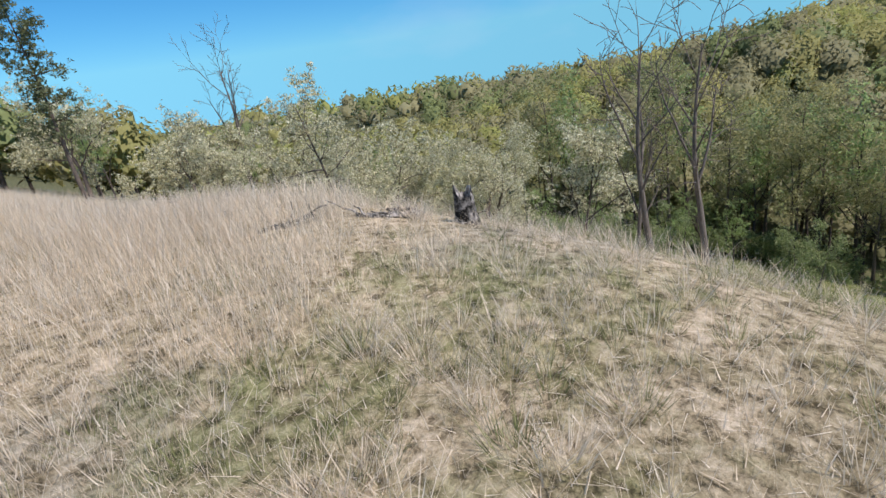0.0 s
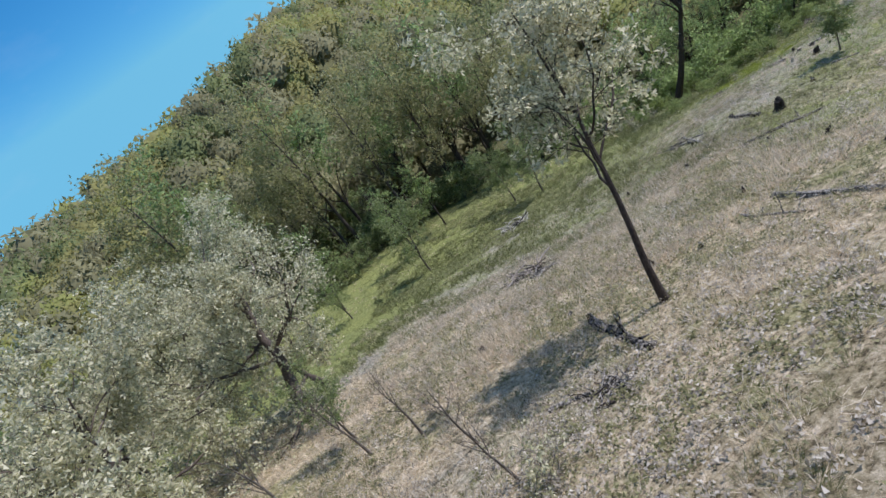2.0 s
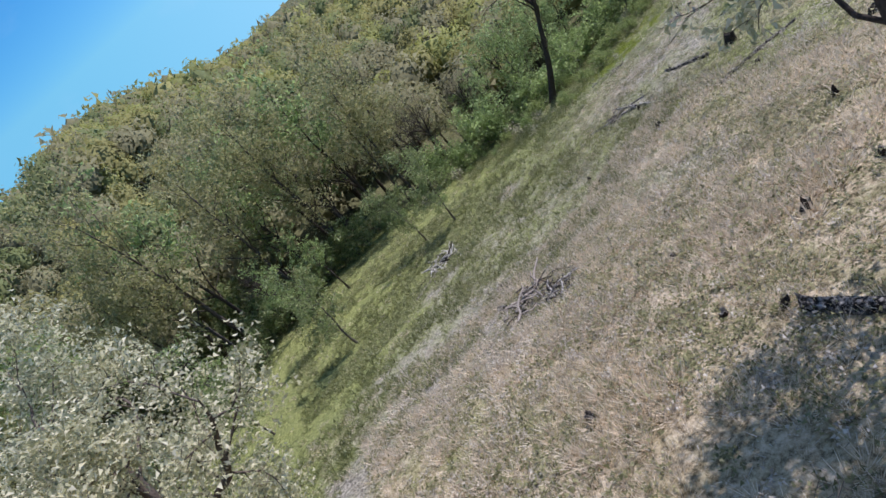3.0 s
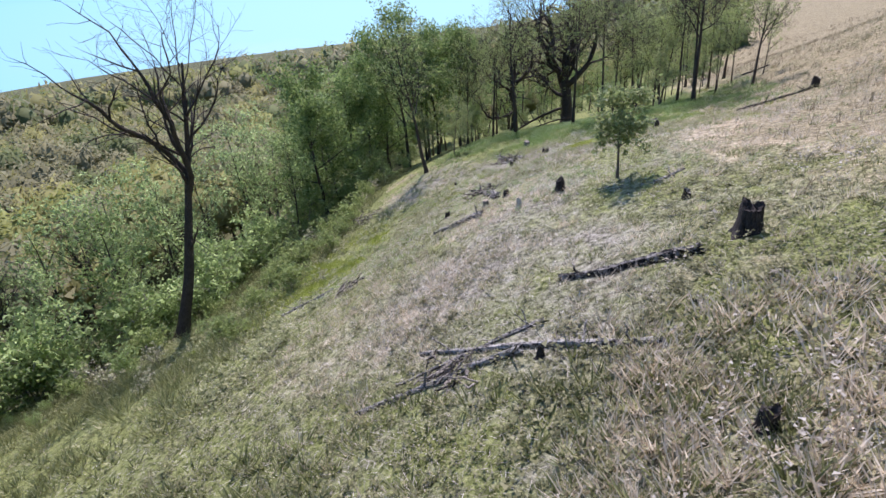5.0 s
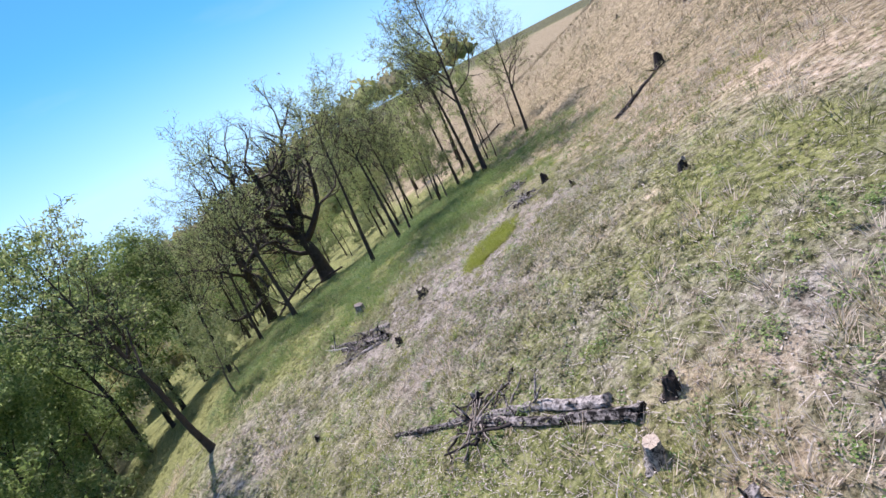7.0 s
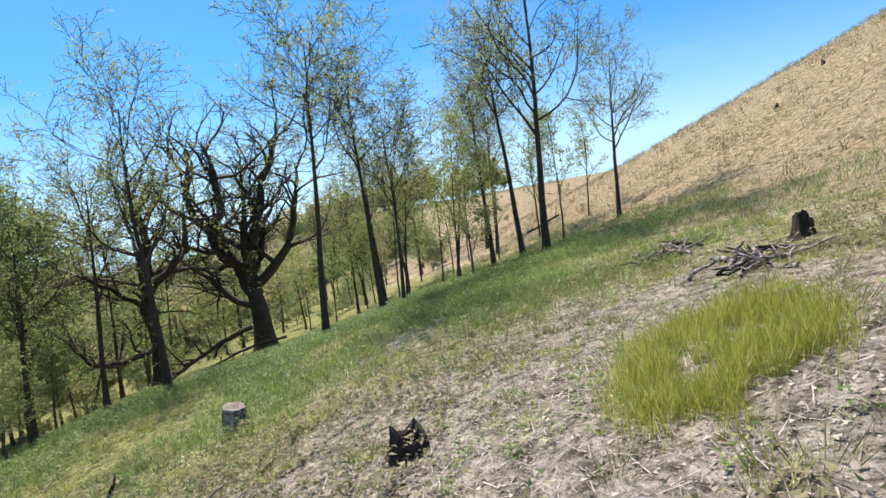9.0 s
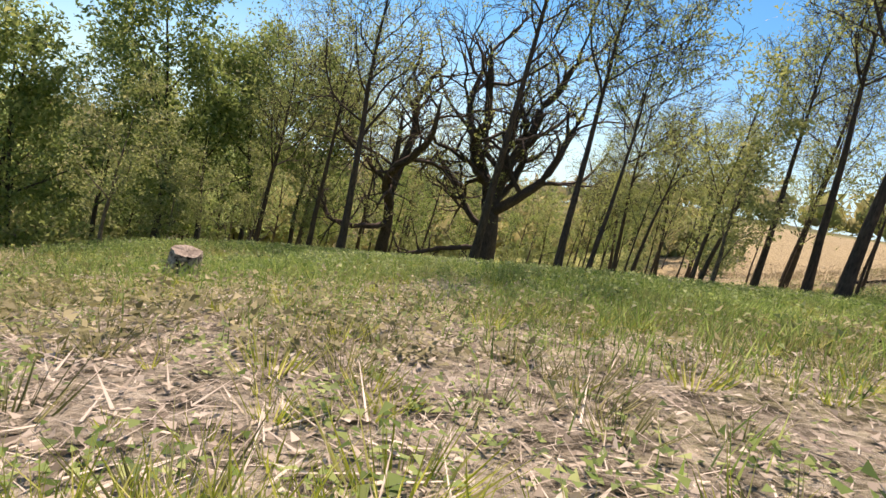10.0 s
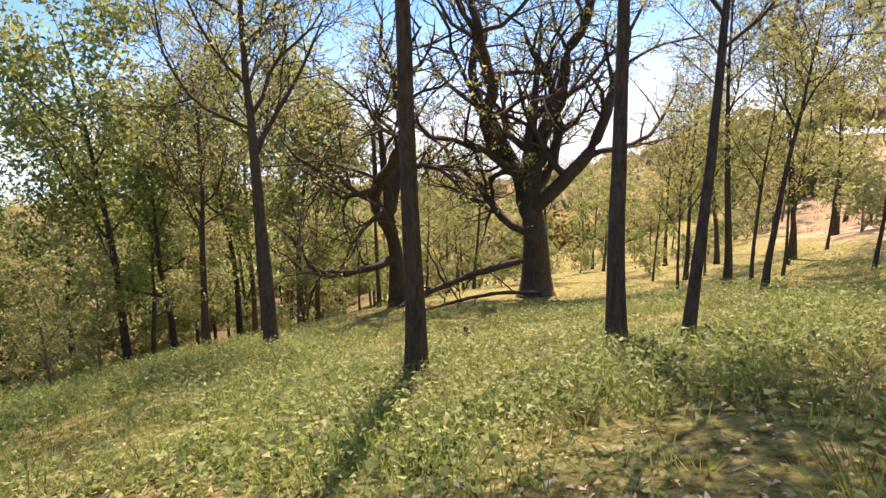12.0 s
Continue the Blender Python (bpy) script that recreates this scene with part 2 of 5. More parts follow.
# ---------------------------------------------------------------- lie of the land
GX = np.array([-120,-60,-28,-12,0,12,25,34,41,80.], float)
GY = np.array([-110,-60,-38,-27,-17,-6,4,14,32,62.], float)
LAND = np.array([
    [1, -2.9, -0, 2, 4, 7.2, 12.2, 15.6, 17.5, 20.1],
    [7.7, -6, -4.2, -0.6, 3.7, 8.9, 14.4, 18.6, 20, 22.1],
    [-0.2, -11.1, -5.9, -2.2, 2.5, 7.7, 13.2, 17.4, 21.4, 22.5],
    [-5, -13.1, -7.1, -2.6, 1.7, 7.1, 13.7, 20.2, 21, 21.8],
    [-9.1, -15, -8.2, -2.2, 2.7, 6.6, 13.9, 19.6, 20.2, 20.9],
    [-13.1, -17.3, -9.3, -2.9, 2.6, 5.1, 10.5, 15.5, 18.5, 20.5],
    [-16.5, -18.3, -9.5, -2.2, 1, 3.3, 8.8, 13.4, 16, 19.2],
    [-19.1, -18.8, -9.1, -2.4, 0, 2, 7.9, 11.8, 14, 16.9],
    [-21.6, -19.8, -9.7, -4.8, -3.3, -0, 4.6, 7.8, 9.5, 12.1],
    [-22.1, -20, -14.2, -9.9, -7.4, -4.4, -1.7, 0.5, 2, 4.6],
], float)


def spline(g, v):
    """Cubic weights of the grid lines g at the places v."""
    v = np.clip(v, g[0], g[-1] - 1e-6)
    i = np.clip(np.searchsorted(g, v, side="right") - 1, 0, len(g) - 2)
    h = g[i + 1] - g[i]
    t = (v - g[i]) / h
    w = np.zeros((len(v), len(g)))
    k = np.arange(len(v))
    w[k, i] += 2 * t**3 - 3 * t**2 + 1
    w[k, i + 1] += 3 * t**2 - 2 * t**3
    for at, c in ((i, t**3 - 2 * t**2 + t), (i + 1, t**3 - t**2)):
        a, b = np.maximum(at - 1, 0), np.minimum(at + 1, len(g) - 1)
        c = c * h / (g[b] - g[a])
        w[k, b] += c
        w[k, a] -= c
    return w


def value_noise(x, y, scale, seed=0):
    """Smooth noise from 0 to 1."""
    x, y = np.asarray(x, float) / scale + 37.3 * seed, np.asarray(y, float) / scale - 11.7 * seed
    i, j = np.floor(x), np.floor(y)
    u, v = x - i, y - j
    u, v = u * u * (3 - 2 * u), v * v * (3 - 2 * v)
    rnd = lambda a, b: np.modf(np.abs(np.sin(a * 127.1 + b * 311.7 + seed * 74.7) * 43758.5453))[0]  # noqa: E731
    return (rnd(i, j) * (1 - u) + rnd(i + 1, j) * u) * (1 - v) + (rnd(i, j + 1) * (1 - u) + rnd(i + 1, j + 1) * u) * v


def land(x, y):
    """Height of the ground."""
    x, y = np.atleast_1d(np.asarray(x, float)), np.atleast_1d(np.asarray(y, float))
    z = np.einsum("ni,nj,ij->n", spline(GY, y), spline(GX, x), LAND)
    # the wooded hill across the valley, and ridges far away
    far = np.clip((np.hypot(x + 5, y + 5) - 85) / 80, 0, 1)
    far = far * far * (3 - 2 * far)
    z = z + far * 4 * np.exp(-(((x + 150) / 60) ** 2 + ((y + 55) / 50) ** 2))
    z = z + far * 12 * np.exp(-(((x + 330) / 120) ** 2 + ((y + 10) / 95) ** 2))
    ridge = np.clip((np.hypot(x, y) - 260) / 500, 0, 1)
    z = z + ridge * (value_noise(x, y, 420, 3) * 14 - 8) - np.clip((np.hypot(x, y) - 840) / 500, 0, 3) * 60
    # small unevenness
    z = z + (value_noise(x, y, 3.1, 5) - 0.5) * 0.16 + (value_noise(x, y, 0.9, 6) - 0.5) * 0.06
    return z


def lz(x, y):
    return float(land(x, y)[0])


def edge_of_wood(y):
    """The x at which the lower wood begins."""
    return np.interp(y, [-120, -75, -48, -31, -16, -8, 0, 11, 20, 40, 61, 130], [-6, -14, -30, -38, -33, -27, -28, -28.5, -23, -27, -36, -40])


def cover(x, y):
    """Shares of wood floor, green growth and thatch on the ground; the rest is dry grass."""
    x, y = np.asarray(x, float), np.asarray(y, float)
    n1, n2 = value_noise(x, y, 7, 1), value_noise(x, y, 2.3, 2)
    n = 0.6 * n1 + 0.4 * n2
    wood = np.clip((edge_of_wood(y) - x) / 4 + 0.3, 0, 1)
    wood = np.maximum(wood, np.clip((-y - 62) / 10, 0, 1) * np.clip((32 - x) / 8, 0, 1))
    # green: lower meadow near the wood, and the flat before the grove
    low = np.clip(((edge_of_wood(y) + np.interp(y, [-50, -30, -20, -5, 3], [42, 36, 36, 35, 24])) - x) / 14, 0, 1)
    flat = np.clip((y - 5.5) / 8, 0, 1.1) * np.clip((11 - x) / 6, 0, 1)
    slope = (0.20 + 0.22 * np.clip((-2 - x) / 4, 0, 1)) * np.clip((20 - x) / 14, 0, 1) * np.clip((y + 42) / 14, 0, 1) + 0.21
    slope = slope + 0.32 * np.exp(-(((x - 24) / 8) ** 2 + ((y + 43) / 7) ** 2)) - 0.7 * np.exp(-(((x - 0.2) / 1.2) ** 2 + ((y - 1.2) / 1.1) ** 2)) - 0.3 * np.exp(-(((x - 1.5) / 4) ** 2 + ((y - 3.2) / 3) ** 2))
    green = np.clip(np.maximum(np.maximum(low * 1.1, flat * 0.85), slope) + (n - 0.5) * 0.95, 0, 1)
    heap = np.exp(-(((x + 2.6) / 2.8) ** 2 + ((y - 3.6) / 2.2) ** 2))
    green = np.clip(green - 0.75 * heap, 0, 1)
    ash = np.exp(-(((x + 10.1) / 1.3) ** 2 + ((y + 23.8) / 1.0) ** 2))
    green = np.clip(green - 1.2 * ash, 0, 1)
    ridge = np.clip((x - 26) / 6, 0, 1) * np.clip((-6 - y) / 6, 0, 1)
    green = np.clip(green + ridge * (np.clip(value_noise(x, y, 4.5, 25) * 2.4 - 0.9, 0, 1) * 0.36 - 0.29), 0, 1)
    green = green * (1 - np.clip((x - 14) / 14, 0, 1) * np.clip((y + 12) / 10, 0, 1) * 0.70)
    green = green * (1 - 0.75 * np.clip((x - 3 - 0.25 * np.clip(y, 0, 20)) / 5, 0, 1) * np.clip((y + 15) / 6, 0, 1))
    mid = np.clip((13 - x) / 10, 0, 1) * np.clip((x + 18) / 8, 0, 1)
    thatch = np.clip(mid * 1.05 + (value_noise(x, y, 4, 8) - 0.5) * 1.1 + 0.6 * np.exp(-(((x - 7) / 4) ** 2 + ((y + 33) / 3.5) ** 2)) - 0.5 * low, 0, 1)
    green = np.clip(green - 0.7 * np.exp(-(((x - 7) / 4) ** 2 + ((y + 33) / 3.5) ** 2)), 0, 1)
    upper = np.clip((x - 3) / 4, 0, 1) * np.clip((y + 15) / 5, 0, 1)
    return wood, green, np.clip(thatch * (1 - 0.75 * upper) + 0.6 * heap + 1.4 * ash, 0, 1)


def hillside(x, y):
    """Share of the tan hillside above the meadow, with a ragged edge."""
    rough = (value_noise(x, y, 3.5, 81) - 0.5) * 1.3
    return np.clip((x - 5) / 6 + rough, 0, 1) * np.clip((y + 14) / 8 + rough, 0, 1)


# ---------------------------------------------------------------- mesh helpers
def mesh_from(name, verts, faces, material, smooth=False, tint=None, normals=None):
    me = bpy.data.meshes.new(name)
    verts = np.asarray(verts, np.float32)
    faces = np.asarray(faces, np.int32)
    k = faces.shape[1]
    me.vertices.add(len(verts))
    me.vertices.foreach_set("co", verts.ravel())
    me.loops.add(faces.size)
    me.loops.foreach_set("vertex_index", faces.ravel())
    me.polygons.add(len(faces))
    me.polygons.foreach_set("loop_start", np.arange(0, faces.size, k, dtype=np.int32))
    me.polygons.foreach_set("use_smooth", np.full(len(faces), smooth))
    me.update(calc_edges=True)
    if tint is not None:
        a = me.color_attributes.new("tint", "FLOAT_COLOR", "POINT")
        a.data.foreach_set("color", np.asarray(tint, np.float32).ravel())
    if normals is not None:
        me.polygons.foreach_set("use_smooth", np.ones(len(faces), bool))
        me.normals_split_custom_set_from_vertices(np.asarray(normals, np.float32))
    me.materials.append(material)
    return me


def part(name, me, parent, label=""):
    ob = new(name, me)
    ob.parent = parent
    return tagged(ob, label) if label else ob


def empty(name, label, category, group="", kind=""):
    ob = new(name)
    ob.empty_display_size = 0.2
    return tagged(ob, label, category, group, kind)


def tube(points, radii, sides):
    """Rings round a line: vertices, quads."""
    p, r = np.asarray(points, float), np.asarray(radii, float)
    d = np.gradient(p, axis=0)
    d /= np.linalg.norm(d, axis=1)[:, None] + 1e-9
    ref = np.where(np.abs(d[:, 2:3]) > 0.9, np.array([[1.0, 0, 0]]), np.array([[0, 0, 1.0]]))
    u = np.cross(d, ref)
    u /= np.linalg.norm(u, axis=1)[:, None] + 1e-9
    v = np.cross(d, u)
    a = np.linspace(0, 2 * np.pi, sides, endpoint=False)
    ring = p[:, None] + r[:, None, None] * (np.cos(a)[None, :, None] * u[:, None] + np.sin(a)[None, :, None] * v[:, None])
    n = len(p)
    i, j = np.meshgrid(np.arange(n - 1), np.arange(sides), indexing="ij")
    k = (j + 1) % sides
    q = np.stack([i * sides + j, i * sides + k, (i + 1) * sides + k, (i + 1) * sides + j], -1).reshape(-1, 4)
    return ring.reshape(-1, 3), q


def join(parts):
    vs, fs, at = [], [], 0
    for v, q in parts:
        vs.append(v)
        fs.append(q + at)
        at += len(v)
    return np.concatenate(vs), np.concatenate(fs)


def cards(rng, centres, size, flat=0.0, long=1.6):
    """Small leaves, one face each, at the given places."""
    n = len(centres)
    d = rng.normal(size=(n, 3))
    d[:, 2] *= 1 - flat
    d /= np.linalg.norm(d, axis=1)[:, None]
    e = np.cross(d, rng.normal(size=(n, 3)))
    e /= np.linalg.norm(e, axis=1)[:, None] + 1e-9
    s = (size * rng.uniform(0.6, 1.4, n))[:, None]
    a, b = d * s * long * 0.5, e * s * 0.5
    v = np.stack([centres - a - b * 0.6, centres + b * 1.1 - a * 0.2, centres + a * 1.1], 1).reshape(-1, 3)
    return v, np.arange(3 * n).reshape(-1, 3)


def grow(rng, base, way, length, radius, level, spec, out, tips):
    """A branch with its side branches. spec: a row for each level."""
    n_kids, ratio, angle, wiggle, rise, start = spec[level]
    steps = max(3, int(length / (spec[-1] * (1.0, 1.0, 1.25, 1.7, 1.7)[level])) + 1)
    p, d = np.array(base, float), np.array(way, float)
    pts = [p.copy()]
    for s in range(steps):
        d = d + rng.normal(size=3) * wiggle + np.array([0, 0, rise])
        d /= np.linalg.norm(d)
        p = p + d * length / steps
        pts.append(p.copy())
    pts = np.array(pts)
    t = np.linspace(0, 1, len(pts))
    end = 0.12 if level == len(spec) - 2 else 0.38 if level else 0.14
    rad = radius * (1 - (1 - end) * t)
    if level:
        rad = rad * np.sqrt(np.clip((1 - t) * 5, 0.06, 1))
    if level == 0:
        rad = rad * (1 + 0.55 * np.exp(-t * 18))
    out.append((pts, rad, level))
    if level >= len(spec) - 2:
        tips.append(pts)
        return
    turn = rng.uniform(0, 2 * np.pi)
    for k in range(n_kids):
        f = start + (1 - start) * (k + rng.uniform(0.1, 0.9)) / n_kids
        at = f * (len(pts) - 1)
        i = min(int(at), len(pts) - 2)
        b = pts[i] + (pts[i + 1] - pts[i]) * (at - i)
        ax = pts[i + 1] - pts[i]
        ax /= np.linalg.norm(ax)
        side = np.cross(ax, [0.3, 0.2, 0.93])
        side /= np.linalg.norm(side) + 1e-9
        other = np.cross(ax, side)
        turn += 2.4 + rng.normal() * 0.5
        th = radians(angle) * rng.uniform(0.7, 1.25)
        w = ax * math.cos(th) + (side * math.cos(turn) + other * math.sin(turn)) * math.sin(th)
        r = radius * (1 - (1 - end) * f)
        grow(rng, b, w, length * ratio * rng.uniform(0.7, 1.2) * (1.15 - 0.45 * f), r * rng.uniform(0.45, 0.65), level + 1, spec, out, tips)


SIDES = (9, 5, 3, 3, 3)


def tree(name, seed, height, radius, spec, bark, leaf, leaves, leaf_size, label, category="tree", lean=(0, 0), group="", spread=0.25, boughs=(), clump=9):
    """A tree on its own: trunk, limbs and crown. boughs: extra main limbs (share of height, angle, heading, length, radius)."""
    rng = np.random.default_rng(seed)
    out, tips = [], []
    grow(rng, (0, 0, -0.25), (lean[0], lean[1], 1), height, radius, 0, spec, out, tips)
    stem = out[0][0]
    for f, angle, heading, length, r in boughs:
        b = stem[int(f * (len(stem) - 1))]
        a, h = radians(angle), radians(heading)
        grow(rng, b, (math.sin(a) * math.sin(h), math.sin(a) * math.cos(h), math.cos(a)), length, r, 1, spec, out, tips)
    root = empty(name, label, category, group)
    part("trunk", mesh_from("trunk", *tube(out[0][0], out[0][1], 10), bark, True), root)
    for p, r, lv in out:
        if lv == 1:
            part("limb", mesh_from("limb", *tube(p, r, SIDES[1]), bark, True), root)
    twigs = [tube(p, np.maximum(r, 0.007), SIDES[lv]) for p, r, lv in out if lv > 1]
    if twigs:
        tagged(part("twig", mesh_from("twig", *join(twigs), bark, True), root), kind="stuff")
    if leaves:
        spots = np.concatenate(tips)
        sprays = max(1, leaves // clump)
        heart = spots[rng.integers(0, len(spots), sprays)] + rng.normal(size=(sprays, 3)) * spread * 0.7
        c = heart[rng.integers(0, sprays, leaves)] + rng.normal(size=(leaves, 3)) * np.array([1, 1, 0.7]) * spread * 0.42
        tagged(part("crown", mesh_from("crown", *cards(rng, c, leaf_size), leaf), root), kind="stuff")
    return root


GROWN = Euler((0, radians(2.8), 0)).to_matrix().to_4x4()      # all that stands leans a little up the slope


def put(ob, x, y, turn=0.0, scale=1.0, sink=0.0, tilt=(0, 0)):
    m = Matrix.Translation((x, y, lz(x, y) - sink)) @ GROWN @ Euler((radians(tilt[0]), radians(tilt[1]), radians(turn))).to_matrix().to_4x4() @ Matrix.Scale(scale, 4)
    ob.matrix_basis = m
    return ob


def again(ob, x, y, turn=0.0, scale=1.0, tilt=(0, 0)):
    m = Matrix.Translation((x, y, lz(x, y))) @ GROWN @ Euler((radians(tilt[0]), radians(tilt[1]), radians(turn))).to_matrix().to_4x4() @ Matrix.Scale(scale, 4)
    made = copy_thing(ob, Matrix.Identity(4))
    made.matrix_basis = m
    return made

# ---------------------------------------------------------------- ground
def stretch_axis(lo, hi, step, out, grow_by=1.13):
    mid = list(np.arange(lo, hi + step / 2, step))
    s, a, b = step, [mid[0]], [mid[-1]]
    while b[-1] - hi < out:
        s *= grow_by
        a.append(a[-1] - s)
        b.append(b[-1] + s)
    return np.array(a[:0:-1] + mid + b[1:])


def build_ground():
    ax, ay = stretch_axis(-46, 56, 0.8, 2200), stretch_axis(-66, 56, 0.8, 2200)
    gx, gy = np.meshgrid(ax, ay)
    x, y = gx.ravel(), gy.ravel()
    v = np.stack([x, y, land(x, y)], 1)
    n, m = len(ay), len(ax)
    i, j = np.meshgrid(np.arange(n - 1), np.arange(m - 1), indexing="ij")
    f = np.stack([i * m + j, i * m + j + 1, (i + 1) * m + j + 1, (i + 1) * m + j], -1).reshape(-1, 4)
    me = mesh_from("ground", v, f, SOIL, True)
    w, g, t = cover(x, y)
    far = np.clip((np.hypot(x, y) - 130) / 60, 0, 1)
    w, g = np.maximum(w, 0.85 * far), np.maximum(g, far)
    a = me.color_attributes.new("cover", "FLOAT_COLOR", "POINT")
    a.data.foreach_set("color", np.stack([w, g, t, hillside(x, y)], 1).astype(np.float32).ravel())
    tagged(new("ground", me), "sloping meadow ground of thatch, dry grass and green growth", "ground", kind="structure")


build_ground()


# ---------------------------------------------------------------- grass
def blades(rng, x, y, height, width, lean, flat=False):
    """One bent blade, two faces as a strip with a pointed end, at each place."""
    n = len(x)
    z = land(x, y)
    a = rng.uniform(0, 2 * np.pi, n)
    h = height * rng.uniform(0.55, 1.35, n)
    w = width * rng.uniform(0.6, 1.4, n) / 2
    side = np.stack([np.cos(a), np.sin(a), np.zeros(n)], 1) * w[:, None]
    to = rng.uniform(0, 2 * np.pi, n)
    off = lean * h * rng.uniform(0.3, 1.3, n)
    wind = np.stack([np.cos(to) * off, np.sin(to) * off], 1)
    b = np.stack([x, y, z - 0.01], 1)
    if flat:
        up = np.stack([wind[:, 0], wind[:, 1], h * 0.12 * rng.random(n) + 0.015], 1)
        b[:, 2] += 0.02
        v = np.stack([b - side, b + side, b + up], 1)
    else:
        tip = b + np.stack([wind[:, 0], wind[:, 1], h * np.sqrt(np.clip(1 - (off / h) ** 2 * 0.5, 0.2, 1))], 1)
        up = np.stack([np.zeros(n), np.zeros(n), h], 1)
        mid = b + np.stack([wind[:, 0] * 0.3, wind[:, 1] * 0.3, h * 0.55], 1)
        v = np.concatenate([np.stack([b - side, b + side, mid], 1), np.stack([mid - side * 0.8 - up * 0.06, mid + side * 0.8 - up * 0.06, tip], 1)], 1).reshape(-1, 3, 3)
        n *= 2
    return v.reshape(-1, 3), np.arange(3 * n).reshape(-1, 3)


def herbs(rng, x, y, size, top):
    """Low leaves held nearly level, one face each."""
    n = len(x)
    a = rng.uniform(0, 2 * np.pi, n)
    s = size * rng.uniform(0.5, 1.5, n)
    d = np.stack([np.cos(a), np.sin(a), rng.normal(size=n) * 0.35], 1) * s[:, None]
    e = np.stack([-np.sin(a), np.cos(a), rng.normal(size=n) * 0.35], 1) * s[:, None] * 0.35
    b = np.stack([x, y, land(x, y) + 0.01 + top * rng.random(n) ** 2], 1)
    return np.stack([b - e, b + e, b + d], 1).reshape(-1, 3), np.arange(3 * n).reshape(-1, 3)


PATHWAY = np.array([(41, -17), (37, -26), (31, -34), (22, -38), (14, -36), (1.5, -26), (-4, -16), (-4, -4), (-0.5, 0.5), (1.4, 3), (1.8, 11)], float)


def near_path(x, y, reach):
    """One along the line of the walk, falling off to the sides."""
    p = np.concatenate([np.linspace(a, b, 6) for a, b in zip(PATHWAY[:-1], PATHWAY[1:])])
    d = np.full(len(x), 1e9)
    for q in p:
        d = np.minimum(d, np.hypot(x - q[0], y - q[1]))
    return 1 / (1 + (d / reach) ** 2)


def scatter(rng, n, box, keep, clumps=0.0):
    """Places over a stretch of the meadow, kept by a share of cover; clumps gathers them in tufts."""
    x0, x1, y0, y1 = box
    got, have = [], 0
    while have < n:
        x, y = rng.uniform(x0, x1, n), rng.uniform(y0, y1, n)
        ok = rng.random(n) < keep(x, y)
        got.append((x[ok], y[ok]))
        have += int(ok.sum())
    x, y = np.concatenate([g[0] for g in got])[:n], np.concatenate([g[1] for g in got])[:n]
    if clumps:
        k = n // 14
        i = rng.integers(0, k, n)
        near = rng.random(n) < 0.75
        x = np.where(near, x[i] + rng.normal(size=n) * clumps, x)
        y = np.where(near, y[i] + rng.normal(size=n) * clumps, y)
    return x, y


def closed_in(x, y):
    return (x > edge_of_wood(y) - 2).astype(float)


def stuff(name, v, f, material, label, category):
    return tagged(new(name, mesh_from(name, v, f, material)), label, category, kind="stuff")


def tufts_at(rng, n, box, keep, blades_each, radius, height, width):
    """Separate tufts: many blades leaning out of each foot."""
    cx, cy = scatter(rng, n, box, keep)
    size = rng.uniform(0.4, 1.5, n) ** 1.3
    many = np.maximum(4, (blades_each * size).astype(int))
    i = np.repeat(np.arange(n), many)
    k = len(i)
    a, r = rng.uniform(0, 2 * np.pi, k), np.sqrt(rng.random(k)) * radius * size[i]
    x, y = cx[i] + r * np.cos(a), cy[i] + r * np.sin(a)
    h = height * size[i] ** 0.5 * rng.uniform(0.5, 1.25, k)
    out = (0.25 + 0.9 * r / (radius * size[i])) * h * 0.7
    w = width * rng.uniform(0.6, 1.4, k) / 2
    t = rng.uniform(0, 2 * np.pi, k)
    side = np.stack([np.cos(t), np.sin(t), np.zeros(k)], 1) * w[:, None]
    foot = np.stack([x, y, land(x, y) - 0.01], 1)
    tip = foot + np.stack([np.cos(a) * out, np.sin(a) * out, h * 0.9], 1)
    return np.stack([foot - side, foot + side, tip], 1).reshape(-1, 3), np.arange(3 * k).reshape(-1, 3)


